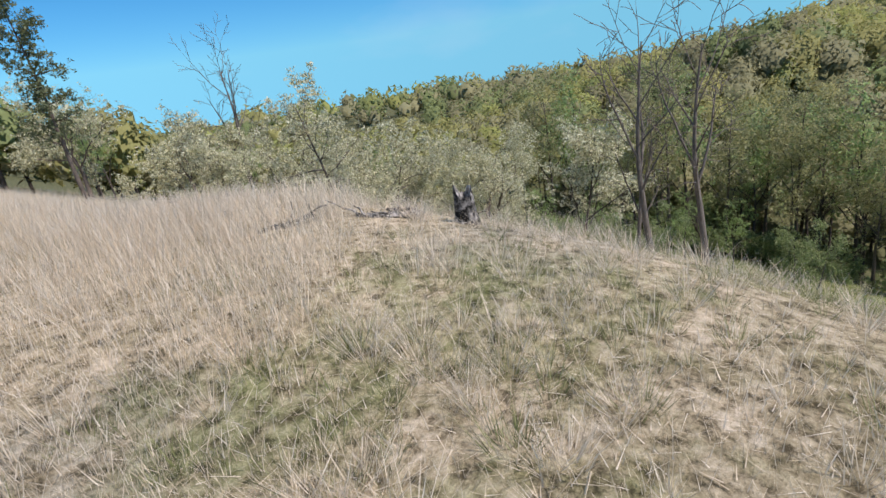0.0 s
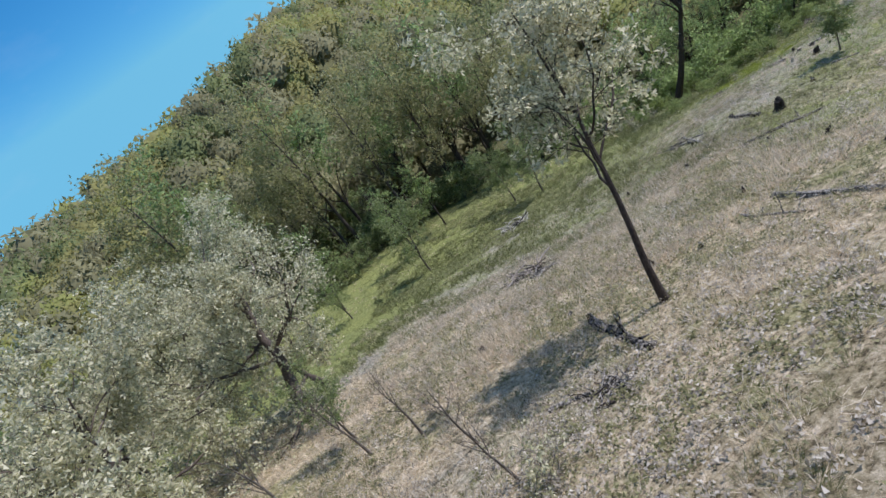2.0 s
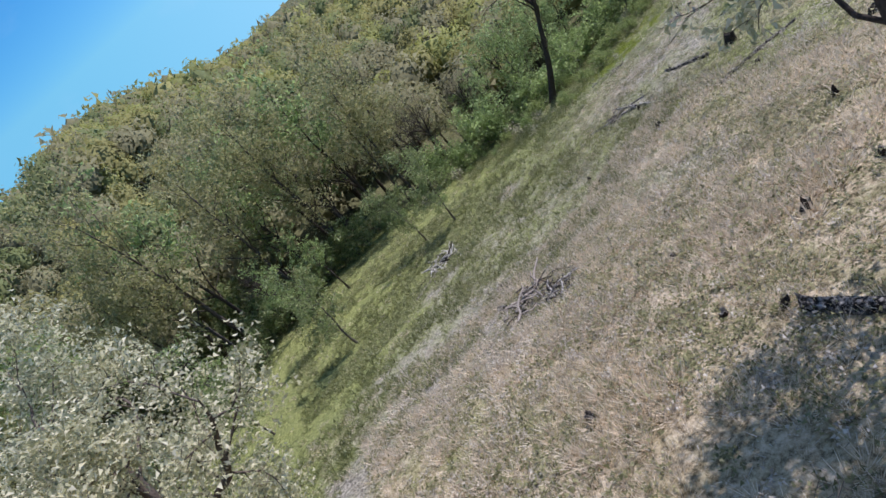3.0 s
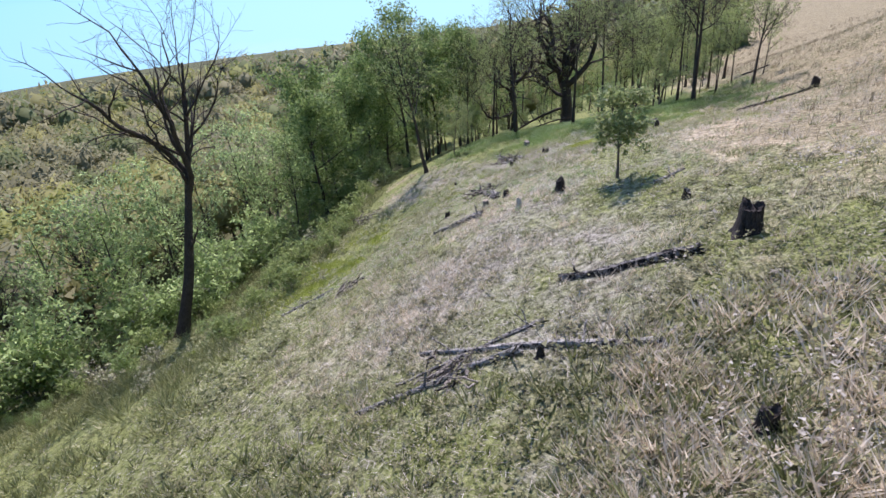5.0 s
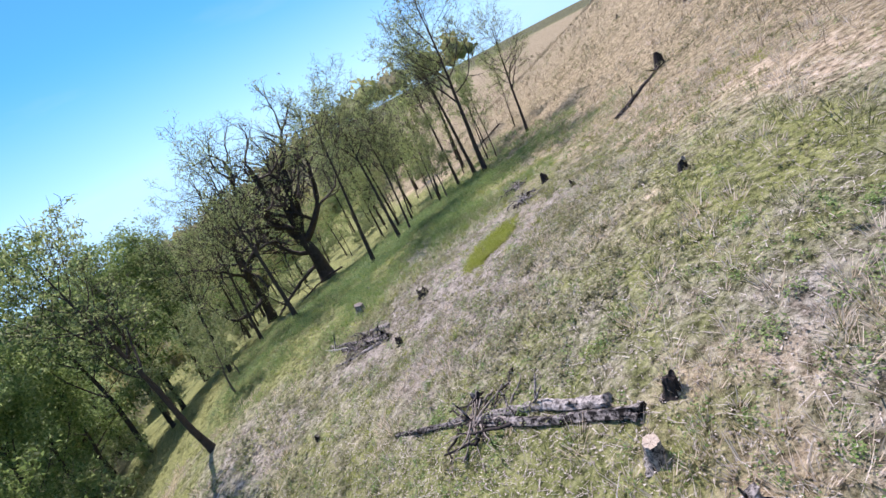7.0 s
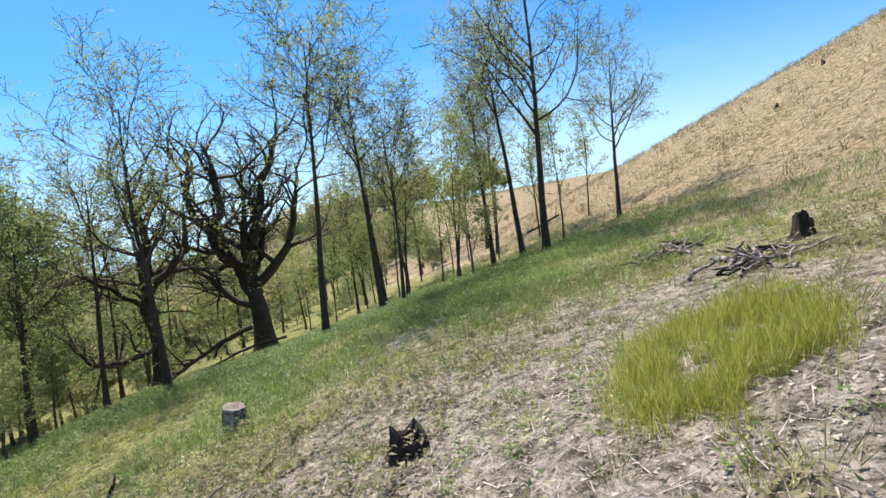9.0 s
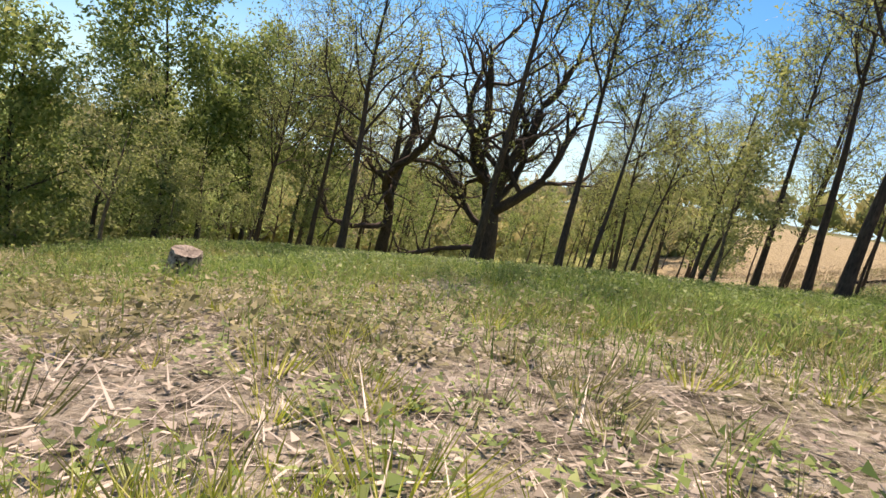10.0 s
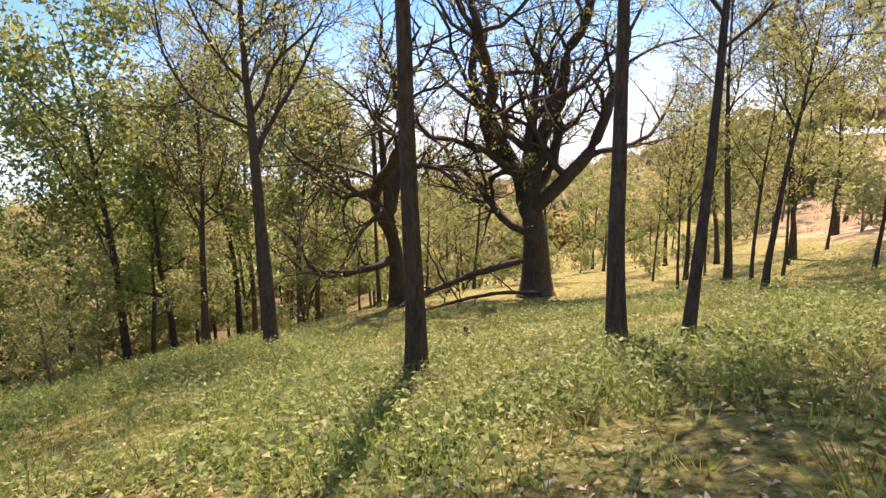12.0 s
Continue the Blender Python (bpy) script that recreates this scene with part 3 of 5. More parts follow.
def grow_grass():
    rng = np.random.default_rng(11)
    wood = lambda x, y: cover(x, y)[0]  # noqa: E731
    green = lambda x, y: cover(x, y)[1]  # noqa: E731
    thatch = lambda x, y: cover(x, y)[2]  # noqa: E731
    dry = lambda x, y: np.clip(1.1 - green(x, y) - wood(x, y) - 0.5 * thatch(x, y), 0.02, 1)  # noqa: E731
    ridge = lambda x, y: np.clip((x - 25) / 6, 0, 1)  # noqa: E731
    # tall dry grass on the ridge top: one dense stand, looser grass around it
    stand = lambda x, y: np.clip(1.5 - np.hypot((x - 38.3) / 5.0, (y + 30.5) / 5.6) + (value_noise(x, y, 2.5, 22) - 0.5), 0, 1) * np.clip((1.04 * x - 61.6 - y) / 0.8, 0, 1)  # noqa: E731
    x, y = scatter(rng, 62000, (29, 48, -42, -18), stand)
    stuff("tall_grass", *blades(rng, x, y, 0.62, 0.0085, 0.36), STRAW, "dense stand of tall pale dry prairie grass", "dry grass")
    loose = lambda x, y: ridge(x, y) * near_path(x, y, 6) * np.clip(value_noise(x, y, 2.2, 24) * 2.2 - 0.4, 0.2, 1) * np.where((y > 1.04 * x - 61.6) & (x < 38) & (y < -20), 0.25, 1)  # noqa: E731
    x, y = scatter(rng, 66000, (26, 54, -48, -3), loose)
    stuff("ridge_grass", *blades(rng, x, y, 0.34, 0.008, 0.5), STRAW, "loose pale dry grass on the ridge top", "dry grass")
    v, f = tufts_at(rng, 1500, (26, 52, -48, -2), lambda x, y: ridge(x, y) * near_path(x, y, 7), 40, 0.12, 0.40, 0.0065)
    stuff("tuft_grass", v, f, STRAW, "tufted dry grass on the ridge top", "dry grass")
    v, f = tufts_at(rng, 850, (26, 52, -48, -2), lambda x, y: near_path(x, y, 6) * np.clip(value_noise(x, y, 4.5, 25) * 2.4 - 0.9, 0.02, 1), 34, 0.12, 0.26, 0.007)
    stuff("ridge_undergrowth", v, f, GRASS, "olive green shoots among the dry ridge grass", "grass")
    x, y = scatter(rng, 16000, (25, 66, -72, 6), lambda x, y: ridge(x, y) * (1.05 - near_path(x, y, 6)))
    stuff("far_ridge_grass", *blades(rng, x, y, 0.50, 0.014, 0.4), STRAW, "pale dry grass along the ridge", "dry grass")
    x, y = scatter(rng, 48000, (25, 52, -50, -2), lambda x, y: near_path(x, y, 5))
    stuff("ridge_thatch", *blades(rng, x, y, 0.24, 0.009, 1.0, True), STRAW, "fallen pale stalks between the ridge grass", "thatch")
    # dry grass over the slope
    low = lambda x, y: np.clip((28 - x) / 4, 0, 1) * (1 - np.clip((y + 3) / 4, 0, 1) * np.clip((9 - x) / 2, 0, 1) * np.clip((x + 9) / 2, 0, 1))  # noqa: E731
    v, f = tufts_at(rng, 7500, (-30, 29, -50, 12), lambda x, y: dry(x, y) * closed_in(x, y) * low(x, y) * (0.15 + near_path(x, y, 12)) * np.clip(value_noise(x, y, 1.8, 72) * 2.2 - 0.4, 0.1, 1) * (1 - 0.75 * np.clip((x - 3) / 4, 0, 1) * np.clip((y + 15) / 5, 0, 1)), 22, 0.14, 0.24, 0.016)
    stuff("dry_grass", v, f, STRAW, "short dry straw-coloured tufts on the slope", "dry grass")
    v, f = tufts_at(rng, 4200, (3, 17, -42, -19), lambda x, y: (0.12 + near_path(x, y, 11)) * np.clip(value_noise(x, y, 1.4, 73) * 2.4 - 0.6, 0.06, 1), 12, 0.15, 0.32, 0.036)
    stuff("slope_grass", v, f, STRAW, "shaggy pale dry tufts along the slope", "dry grass")
    x, y = scatter(rng, 40000, (2, 75, -20, 75), lambda x, y: dry(x, y) * hillside(x, y), 0.15)
    stuff("hill_grass", *blades(rng, x, y, 0.34, 0.03, 0.4), HILL_STRAW, "dry tan grass covering the far hillside", "dry grass")
    # thatch lying on the ground
    x, y = scatter(rng, 95000, (-20, 26, -40, 4), lambda x, y: (0.2 + thatch(x, y)) * closed_in(x, y) * (0.15 + near_path(x, y, 9)))
    stuff("thatch", *blades(rng, x, y, 0.24, 0.013, 1.0, True), LITTER, "grey-brown dead stalks lying on the ground", "thatch")
    # straw beaten flat in a curved swath
    t = rng.random(5200)
    x = np.interp(t, [0, 0.35, 0.7, 1], [14.0, 15.0, 15.2, 14.2]) + rng.normal(size=5200) * 0.42
    y = np.interp(t, [0, 0.35, 0.7, 1], [-33.0, -31.6, -30.2, -28.4]) + rng.normal(size=5200) * 0.30
    stuff("flattened_straw", *blades(rng, x, y, 0.34, 0.016, 1.0, True), STRAW, "golden straw beaten flat in a curved swath", "thatch")
    # low olive sprouts
    cx, cy = scatter(rng, 3400, (-9, 20, -34, 8), lambda x, y: near_path(x, y, 10) * (np.hypot(x - 1, y - 2.5) > 2.6) * np.clip(value_noise(x, y, 3.5, 51) * 2 - 0.5, 0.05, 1))
    big = rng.uniform(0.4, 1.5, 3400)
    i = rng.integers(0, 3400, 115000)
    x, y = cx[i] + rng.normal(size=115000) * 0.13 * big[i], cy[i] + rng.normal(size=115000) * 0.13 * big[i]
    stuff("oak_sprouts", *herbs(rng, x, y, 0.055, 0.24), LEAF_OLIVE, "low olive-green oak sprouts over the slope", "sprouts")
    cx, cy = scatter(rng, 1000, (12, 44, -8, 44), lambda x, y: np.clip(value_noise(x, y, 5, 52) * 2 - 0.6, 0.03, 1))
    i = rng.integers(0, 1000, 36000)
    x, y = cx[i] + rng.normal(size=36000) * 0.22, cy[i] + rng.normal(size=36000) * 0.22
    stuff("hill_sprouts", *herbs(rng, x, y, 0.08, 0.30), LEAF_OLIVE, "low olive sprouts dotted over the tan hillside", "sprouts")
    # brown-olive clumps dotted over the dry slope
    for seed, many, material, label in ((53, 2000, LEAF_OLIVE, "brownish olive tufts dotted over the dry slope"), (54, 1500, DEAD_LEAF, "withered grey-brown tufts dotted over the dry slope")):
        cx, cy = scatter(rng, many, (4, 29, -44, -12), lambda x, y: (0.15 + near_path(x, y, 14)) * np.clip(value_noise(x, y, 3.0, seed) * 2.4 - 0.7, 0.04, 1))
        big = rng.uniform(0.5, 1.6, many)
        i = rng.integers(0, many, many * 26)
        x, y = cx[i] + rng.normal(size=many * 26) * 0.15 * big[i], cy[i] + rng.normal(size=many * 26) * 0.15 * big[i]
        stuff("slope_tufts", *herbs(rng, x, y, 0.062, 0.24), material, label, "tufts")
    cx, cy = scatter(rng, 2200, (2, 17, -42, -19), lambda x, y: np.clip(value_noise(x, y, 2.6, 55) * 2.4 - 0.7, 0.04, 1))
    i = rng.integers(0, 2200, 16000)
    x, y = cx[i] + rng.normal(size=16000) * 0.15, cy[i] + rng.normal(size=16000) * 0.15
    stuff("slope_weeds", *herbs(rng, x, y, 0.10, 0.28), LEAF_OLIVE, "olive weeds in clumps over the middle slope", "weeds")
    # green growth
    v, f = tufts_at(rng, 6500, (-40, 26, -55, 30), lambda x, y: (0.05 + green(x, y)) * closed_in(x, y) * low(x, y) * (0.2 + near_path(x, y, 12)), 20, 0.14, 0.15, 0.020)
    stuff("green_grass", v, f, GRASS, "short fresh green tufts and herbs among thatch", "grass")
    cx, cy = scatter(rng, 3200, (-32, -7.5, -46, 6), lambda x, y: closed_in(x, y) * np.clip(value_noise(x, y, 4.0, 71) * 2 - 0.5, 0.06, 1))
    big = rng.uniform(0.5, 1.7, 3200)
    i = rng.integers(0, 3200, 70000)
    x, y = cx[i] + rng.normal(size=70000) * 0.17 * big[i], cy[i] + rng.normal(size=70000) * 0.17 * big[i]
    stuff("meadow_weeds", *herbs(rng, x, y, 0.12, 0.34), GRASS, "leafy green weeds in clumps on the lower meadow", "weeds")
    v, f = tufts_at(rng, 4200, (-24, 6, -46, -20), lambda x, y: np.clip(value_noise(x, y, 2.0, 74) * 2.4 - 0.7, 0.05, 1), 12, 0.15, 0.32, 0.045)
    stuff("meadow_grass", v, f, GRASS, "olive green grass tufts over the lower meadow", "grass")
    # rank growth between the meadow and the lower wood
    strip = lambda x, y: np.clip((-11.5 - 0.25 * (y + 8) - x) / 3, 0, 1) * closed_in(x, y) * np.clip(value_noise(x, y, 2.6, 75) * 2.2 - 0.4, 0.05, 1)  # noqa: E731
    v, f = tufts_at(rng, 3000, (-30, -9, -20, 24), strip, 20, 0.22, 0.60, 0.03)
    stuff("rank_grass", v, f, GRASS, "rank grey-green grass along the foot of the wood", "grass")
    v, f = tufts_at(rng, 900, (-17, -9, -13, 0), lambda x, y: np.exp(-(((x + 13) / 3.2) ** 2 + ((y + 6.8) / 3.6) ** 2)) * np.clip(value_noise(x, y, 1.5, 76) * 2.2 - 0.5, 0.05, 1), 30, 0.20, 0.24, 0.02)
    stuff("yellow_grass", v, f, TUFT, "bright yellow-green grass patch below the slope", "grass")
    # near flat in front of the grove
    box = (-10, 11, -3, 26)
    cx, cy = scatter(rng, 1900, (-12, 12, -12, 23), lambda x, y: near_path(x, y, 6) * np.clip(value_noise(x, y, 2.2, 62) * 2.2 - 0.5, 0.08, 1))
    big = rng.uniform(0.5, 1.5, 1900)
    i = rng.integers(0, 1900, 75000)
    x, y = cx[i] + rng.normal(size=75000) * 0.085 * big[i], cy[i] + rng.normal(size=75000) * 0.085 * big[i]
    stuff("herb_clumps", *herbs(rng, x, y, 0.034, 0.15), LUSH, "round clumps of fresh green herbs in pale litter", "herbs")
    v, f = tufts_at(rng, 2000, box, lambda x, y: (0.15 + green(x, y)) * near_path(x, y, 5) * np.clip(value_noise(x, y, 1.3, 61) * 2.4 - 0.6, 0.06, 1), 30, 0.10, 0.17, 0.009)
    stuff("flat_grass", v, f, GRASS, "green tufts standing in pale litter before the grove", "grass")
    v, f = tufts_at(rng, 700, box, lambda x, y: near_path(x, y, 5), 40, 0.10, 0.17, 0.009)
    stuff("bright_tufts", v, f, TUFT, "scattered bright yellow-green grass tufts", "grass")
    under = lambda x, y: np.clip((y - 7.5) / 4.5, 0, 1)  # noqa: E731
    patchy = lambda x, y: np.clip(value_noise(x, y, 1.6, 41) * 2.2 - 0.45, 0.05, 1)  # noqa: E731
    x, y = scatter(rng, 120000, (-13, 12, 0, 34), lambda x, y: (0.06 + under(x, y)) * patchy(x, y) / (1 + (np.hypot(x, y - 14) / 7) ** 2), 0.09)
    stuff("herb_layer", *herbs(rng, x, y, 0.052, 0.26), HERB, "leafy spring herbs under the oak grove", "herbs")
    x, y = scatter(rng, 52000, (-12, 12, 4, 27), lambda x, y: np.clip((y - 5) / 3, 0.05, 1) * patchy(x, y) / (1 + (np.hypot(x, y - 12) / 7) ** 2), 0.1)
    stuff("grove_grass", *blades(rng, x, y, 0.25, 0.012, 0.5), LUSH, "lush green grass growing before and under the grove", "grass")
    x, y = scatter(rng, 52000, (-9, 10, -4, 14), lambda x, y: near_path(x, y, 4) * (1.05 - under(x, y)))
    stuff("stalk_litter", *blades(rng, x, y, 0.12, 0.006, 1.0, True), LITTER, "pale broken stalks lying on the flat", "thatch")
    x, y = scatter(rng, 9000, (-12, 18, -34, 9), lambda x, y: near_path(x, y, 6))
    stuff("broken_twigs", *blades(rng, x, y, 0.36, 0.012, 1.0, True), TWIGS, "grey broken twigs scattered over the ground", "twigs")
    x, y = scatter(rng, 64000, (-10, 12, -12, 20), lambda x, y: near_path(x, y, 5) * (1.05 - 0.75 * under(x, y)))
    stuff("leaf_litter", *herbs(rng, x, y, 0.036, 0.03), DEAD_LEAF, "pale dead leaves scattered on the flat", "leaf litter")
    # bright tuft
    n = 17000
    a, r = rng.uniform(0, 2 * np.pi, n), np.sqrt(rng.random(n)) * rng.uniform(0.75, 1.15, n)
    u, w = 1.34 * r * np.cos(a), 0.90 * r * np.sin(a)
    x, y = 0.78 + 0.77 * u - 0.64 * w, 2.17 + 0.64 * u + 0.77 * w
    ok = (value_noise(x, y, 0.30, 33) + 0.5 * value_noise(x, y, 0.11, 34) > 0.52) & (np.hypot(x - 0.32, y - 1.15) > 0.28)
    x, y = x[ok], y[ok]
    stuff("bright_grass_patch", *blades(rng, x, y, 0.24, 0.0065, 0.42), TUFT, "dense patch of bright yellow-green grass", "grass")


grow_grass()


# ---------------------------------------------------------------- stumps and logs
def stump_mesh(seed, height, radius, ragged, hollow=False):
    """A cut or burnt stump: flared root, ridged bark, uneven top. Returns bark and top."""
    rng = np.random.default_rng(seed)
    k, rows = 30, 9
    a = np.linspace(0, 2 * np.pi, k, endpoint=False)
    ph = rng.uniform(0, 6, 5)
    ridge = 1 + 0.07 * np.sin(a * 5 + ph[0]) + 0.05 * np.sin(a * 9 + ph[1]) + rng.normal(size=k) * 0.035
    if ragged < 0.2:
        rim = height * (1 + 0.9 * ragged * np.cos(a + ph[2]) + rng.normal(size=k) * 0.012)
    else:
        prong = np.maximum(0, np.cos(a + ph[2])) ** 3 + 0.7 * np.maximum(0, np.cos(a + ph[2] + 2.4)) ** 4
        rim = height * (1 - 0.7 * ragged + 1.15 * ragged * prong + 0.35 * ragged * (rng.random(k) - 0.5))
    v = []
    for i in range(rows):
        t = i / (rows - 1)
        r = radius * (1.06 - 0.24 * t + 0.55 * math.exp(-t * 6) * (1 + 0.5 * np.sin(a * 4 + ph[3]) + 0.2 * np.sin(a * 7 + ph[4]))) * ridge * (1 + rng.normal(size=k) * 0.018)
        v.append(np.stack([np.cos(a) * r, np.sin(a) * r, -0.12 + (rim + 0.12) * t], 1))
    i, j = np.meshgrid(np.arange(rows - 1), np.arange(k), indexing="ij")
    f = np.stack([i * k + j, i * k + (j + 1) % k, (i + 1) * k + (j + 1) % k, (i + 1) * k + j], -1).reshape(-1, 4)
    outer = np.concatenate(v)
    last = v[-1]
    c = last.mean(0)
    rings = [last]
    for share, drop in ((0.72, 0.85 if hollow else 0.99), (0.5, 0.5 if hollow else 0.98), (0.06, 0.3 if hollow else 0.98)):
        q = c + (last - c) * np.array([share, share, 1])
        q[:, 2] = last[:, 2] * drop if share > 0.1 else c[2] * drop
        if share < 0.7 and ragged >= 0.2:
            q[:, 2] += rng.normal(size=k) * 0.02
        rings.append(q)
    tv = np.concatenate(rings)
    j = np.arange(k)
    tf = np.concatenate([np.stack([s * k + j, s * k + (j + 1) % k, (s + 1) * k + (j + 1) % k, (s + 1) * k + j], 1) for s in range(3)])
    return outer, f, tv, tf


def stump(seed, height, radius, ragged, bark, top, label, hollow=False):
    ov, of, tv, tf = stump_mesh(seed, height, radius, ragged, hollow)
    root = empty("tree_stump", label, "tree stump", "stumps on the slope")
    part("bark", mesh_from("bark", ov, of, bark, True), root)
    part("top", mesh_from("top", tv, tf, top, False), root, "pale sawn top" if top in (CUT, BARK_PALE) else "charred broken top")
    return root


CHARRED = "charred black broken tree stump standing in thatch"
SAWN = "sawn grey tree stump with a pale cut top"
stump_kinds = [
    (stump(1, 0.46, 0.19, 0.35, CHAR, CHAR, CHARRED), [(2.1, -24.7), (5.5, -22.2), (13.8, -20.4), (-3.4, 1.5), (4.5, 4.3), (15.2, -36.0), (-1.2, -8.7), (30.4, -35.3)]),
    (stump(2, 0.36, 0.15, 0.55, CHAR, CHAR, CHARRED, True), [(3.5, -25.1), (14.9, -24.8), (18.3, -22.1), (2.2, -19.9), (-4.1, -7.9), (17.7, -32.2), (3.6, 0.7), (16.6, -29.4), (17.5, 9.0), (23.0, 13.5), (20.0, 17.5), (27.0, 11.0), (24.5, 18.5)]),
    (stump(3, 0.62, 0.23, 0.25, CHAR, CHAR, CHARRED), [(1.2, -10.4), (6.0, -16.7), (12.3, 5.9)]),
    (stump(4, 0.36, 0.17, 0.08, GREY_LOG, CUT, SAWN), [(-1.95, -9.1)]),
    (stump(5, 0.50, 0.13, 0.10, PEELED, CUT, SAWN), [(-0.15, -11.0)]),
    (stump(6, 0.33, 0.16, 0.5, CHAR, GREY_LOG, CHARRED), [(-6.9, 1.2), (-2.95, -4.9), (2.9, -5.1), (13.5, -30.8), (22.6, -25.4), (5.0, -13.9), (-2.6, 20.2), (24.1, -39.5), (9.3, -19.8), (16.5, -32.6), (29.3, -29.0), (29.8, -25.6), (17.5, -28.0)]),
]
LARGE = [stump_kinds[2][0].name, stump_kinds[3][0].name, stump_kinds[4][0].name]
for kind, spots in stump_kinds:
    for i, (x, y) in enumerate(spots):
        s = (0.5 + 0.3 * ((i * 37) % 10) / 10) * (1.45 if kind.name in LARGE else 1)
        if i == 0:
            put(kind, x, y, 40 * i, s)
        else:
            again(kind, x, y, 67 * i, s)
put(stump(14, 0.36, 0.22, 0.10, GREY_LOG, BARK_PALE, "wide sawn grey stump with a pale top before the grove"), -3.85, 8.1, 30)
put(stump(9, 0.27, 0.21, 0.55, CHAR, CHAR, "hollow burnt stump with a jagged charred rim", True), -1.75, 3.65, 30)
put(stump(12, 0.60, 0.17, 0.30, CHAR_LOG, GREY_LOG, "tall split stump, charred dark with grey splintered prongs", True), 34.86, -22.84, 10)


def log_between(a, b, radius, material, label, seed, taper=0.6, bend=0.06, knots=3):
    """A fallen log lying on the slope from a to b, with broken ends and stubs of branches."""
    rng = np.random.default_rng(seed)
    n = 44
    t = np.linspace(0, 1, n)
    length = math.hypot(b[0] - a[0], b[1] - a[1])
    side = np.array([-(b[1] - a[1]), b[0] - a[0]]) / length
    wob = bend * np.sin(t * np.pi * 1.3 + seed) + 0.25 * radius * np.sin(t * 11 + seed * 2.1) + 0.12 * radius * np.sin(t * 23 + seed)
    x = a[0] + (b[0] - a[0]) * t + side[0] * wob
    y = a[1] + (b[1] - a[1]) * t + side[1] * wob
    r = radius * (1 - (1 - taper) * t) * (1 + 0.06 * np.sin(t * 17 + seed * 1.7) + rng.normal(size=n) * 0.03)
    g = land(x, y)
    z = np.polyval(np.polyfit(t, g, 4), t) + r * 0.45
    p = np.stack([x, y, z], 1)
    c = np.array([x.mean(), y.mean(), z.mean() - radius])
    k = 14
    v, f = tube(p - c, r, k)
    # long ridges of bark that fade in and out along the log
    ring = np.arange(k) * 2 * np.pi / k
    bark = 0.10 * np.sin(ring * 5 + seed + 2.5 * np.sin(t * 5 + seed)[:, None]) * np.sin(t * 13 + seed)[:, None] + 0.07 * rng.normal(size=k) + 0.055 * rng.normal(size=(n, k))
    core = np.repeat(p - c, k, 0)
    v = core + (v - core) * (1 + bark.reshape(-1, 1))
    v[:k] += rng.normal(size=(k, 3)) * radius * 0.3
    v[-k:] += rng.normal(size=(k, 3)) * radius * 0.3
    v = np.concatenate([v, [p[0] - c], [p[-1] - c]])
    caps = [[j, (j + 1) % k, len(v) - 2, len(v) - 2] for j in range(k)] + [[(n - 1) * k + (j + 1) % k, (n - 1) * k + j, len(v) - 1, len(v) - 1] for j in range(k)]
    root = empty("fallen_log", label, "log", "fallen logs on the slope")
    root.location = c
    me = bpy.data.meshes.new("log_body")
    me.from_pydata(v.tolist(), [], f.tolist() + [q[:3] for q in caps])
    me.materials.append(material)
    part("log_body", me, root)
    for q in range(knots):
        i = rng.integers(2, n - 2)
        d = rng.normal(size=3)
        d[2] = abs(d[2]) + 0.3
        d /= np.linalg.norm(d)
        ln = rng.uniform(0.2, 0.7)
        pts = (p[i] - c) + np.outer(np.linspace(0, 1, 5), d * ln) + rng.normal(size=(5, 3)) * 0.015
        part("branch_stub", mesh_from("branch_stub", *tube(pts, np.linspace(radius * 0.35, 0.012, 5), 6), material, True), root)
    return root


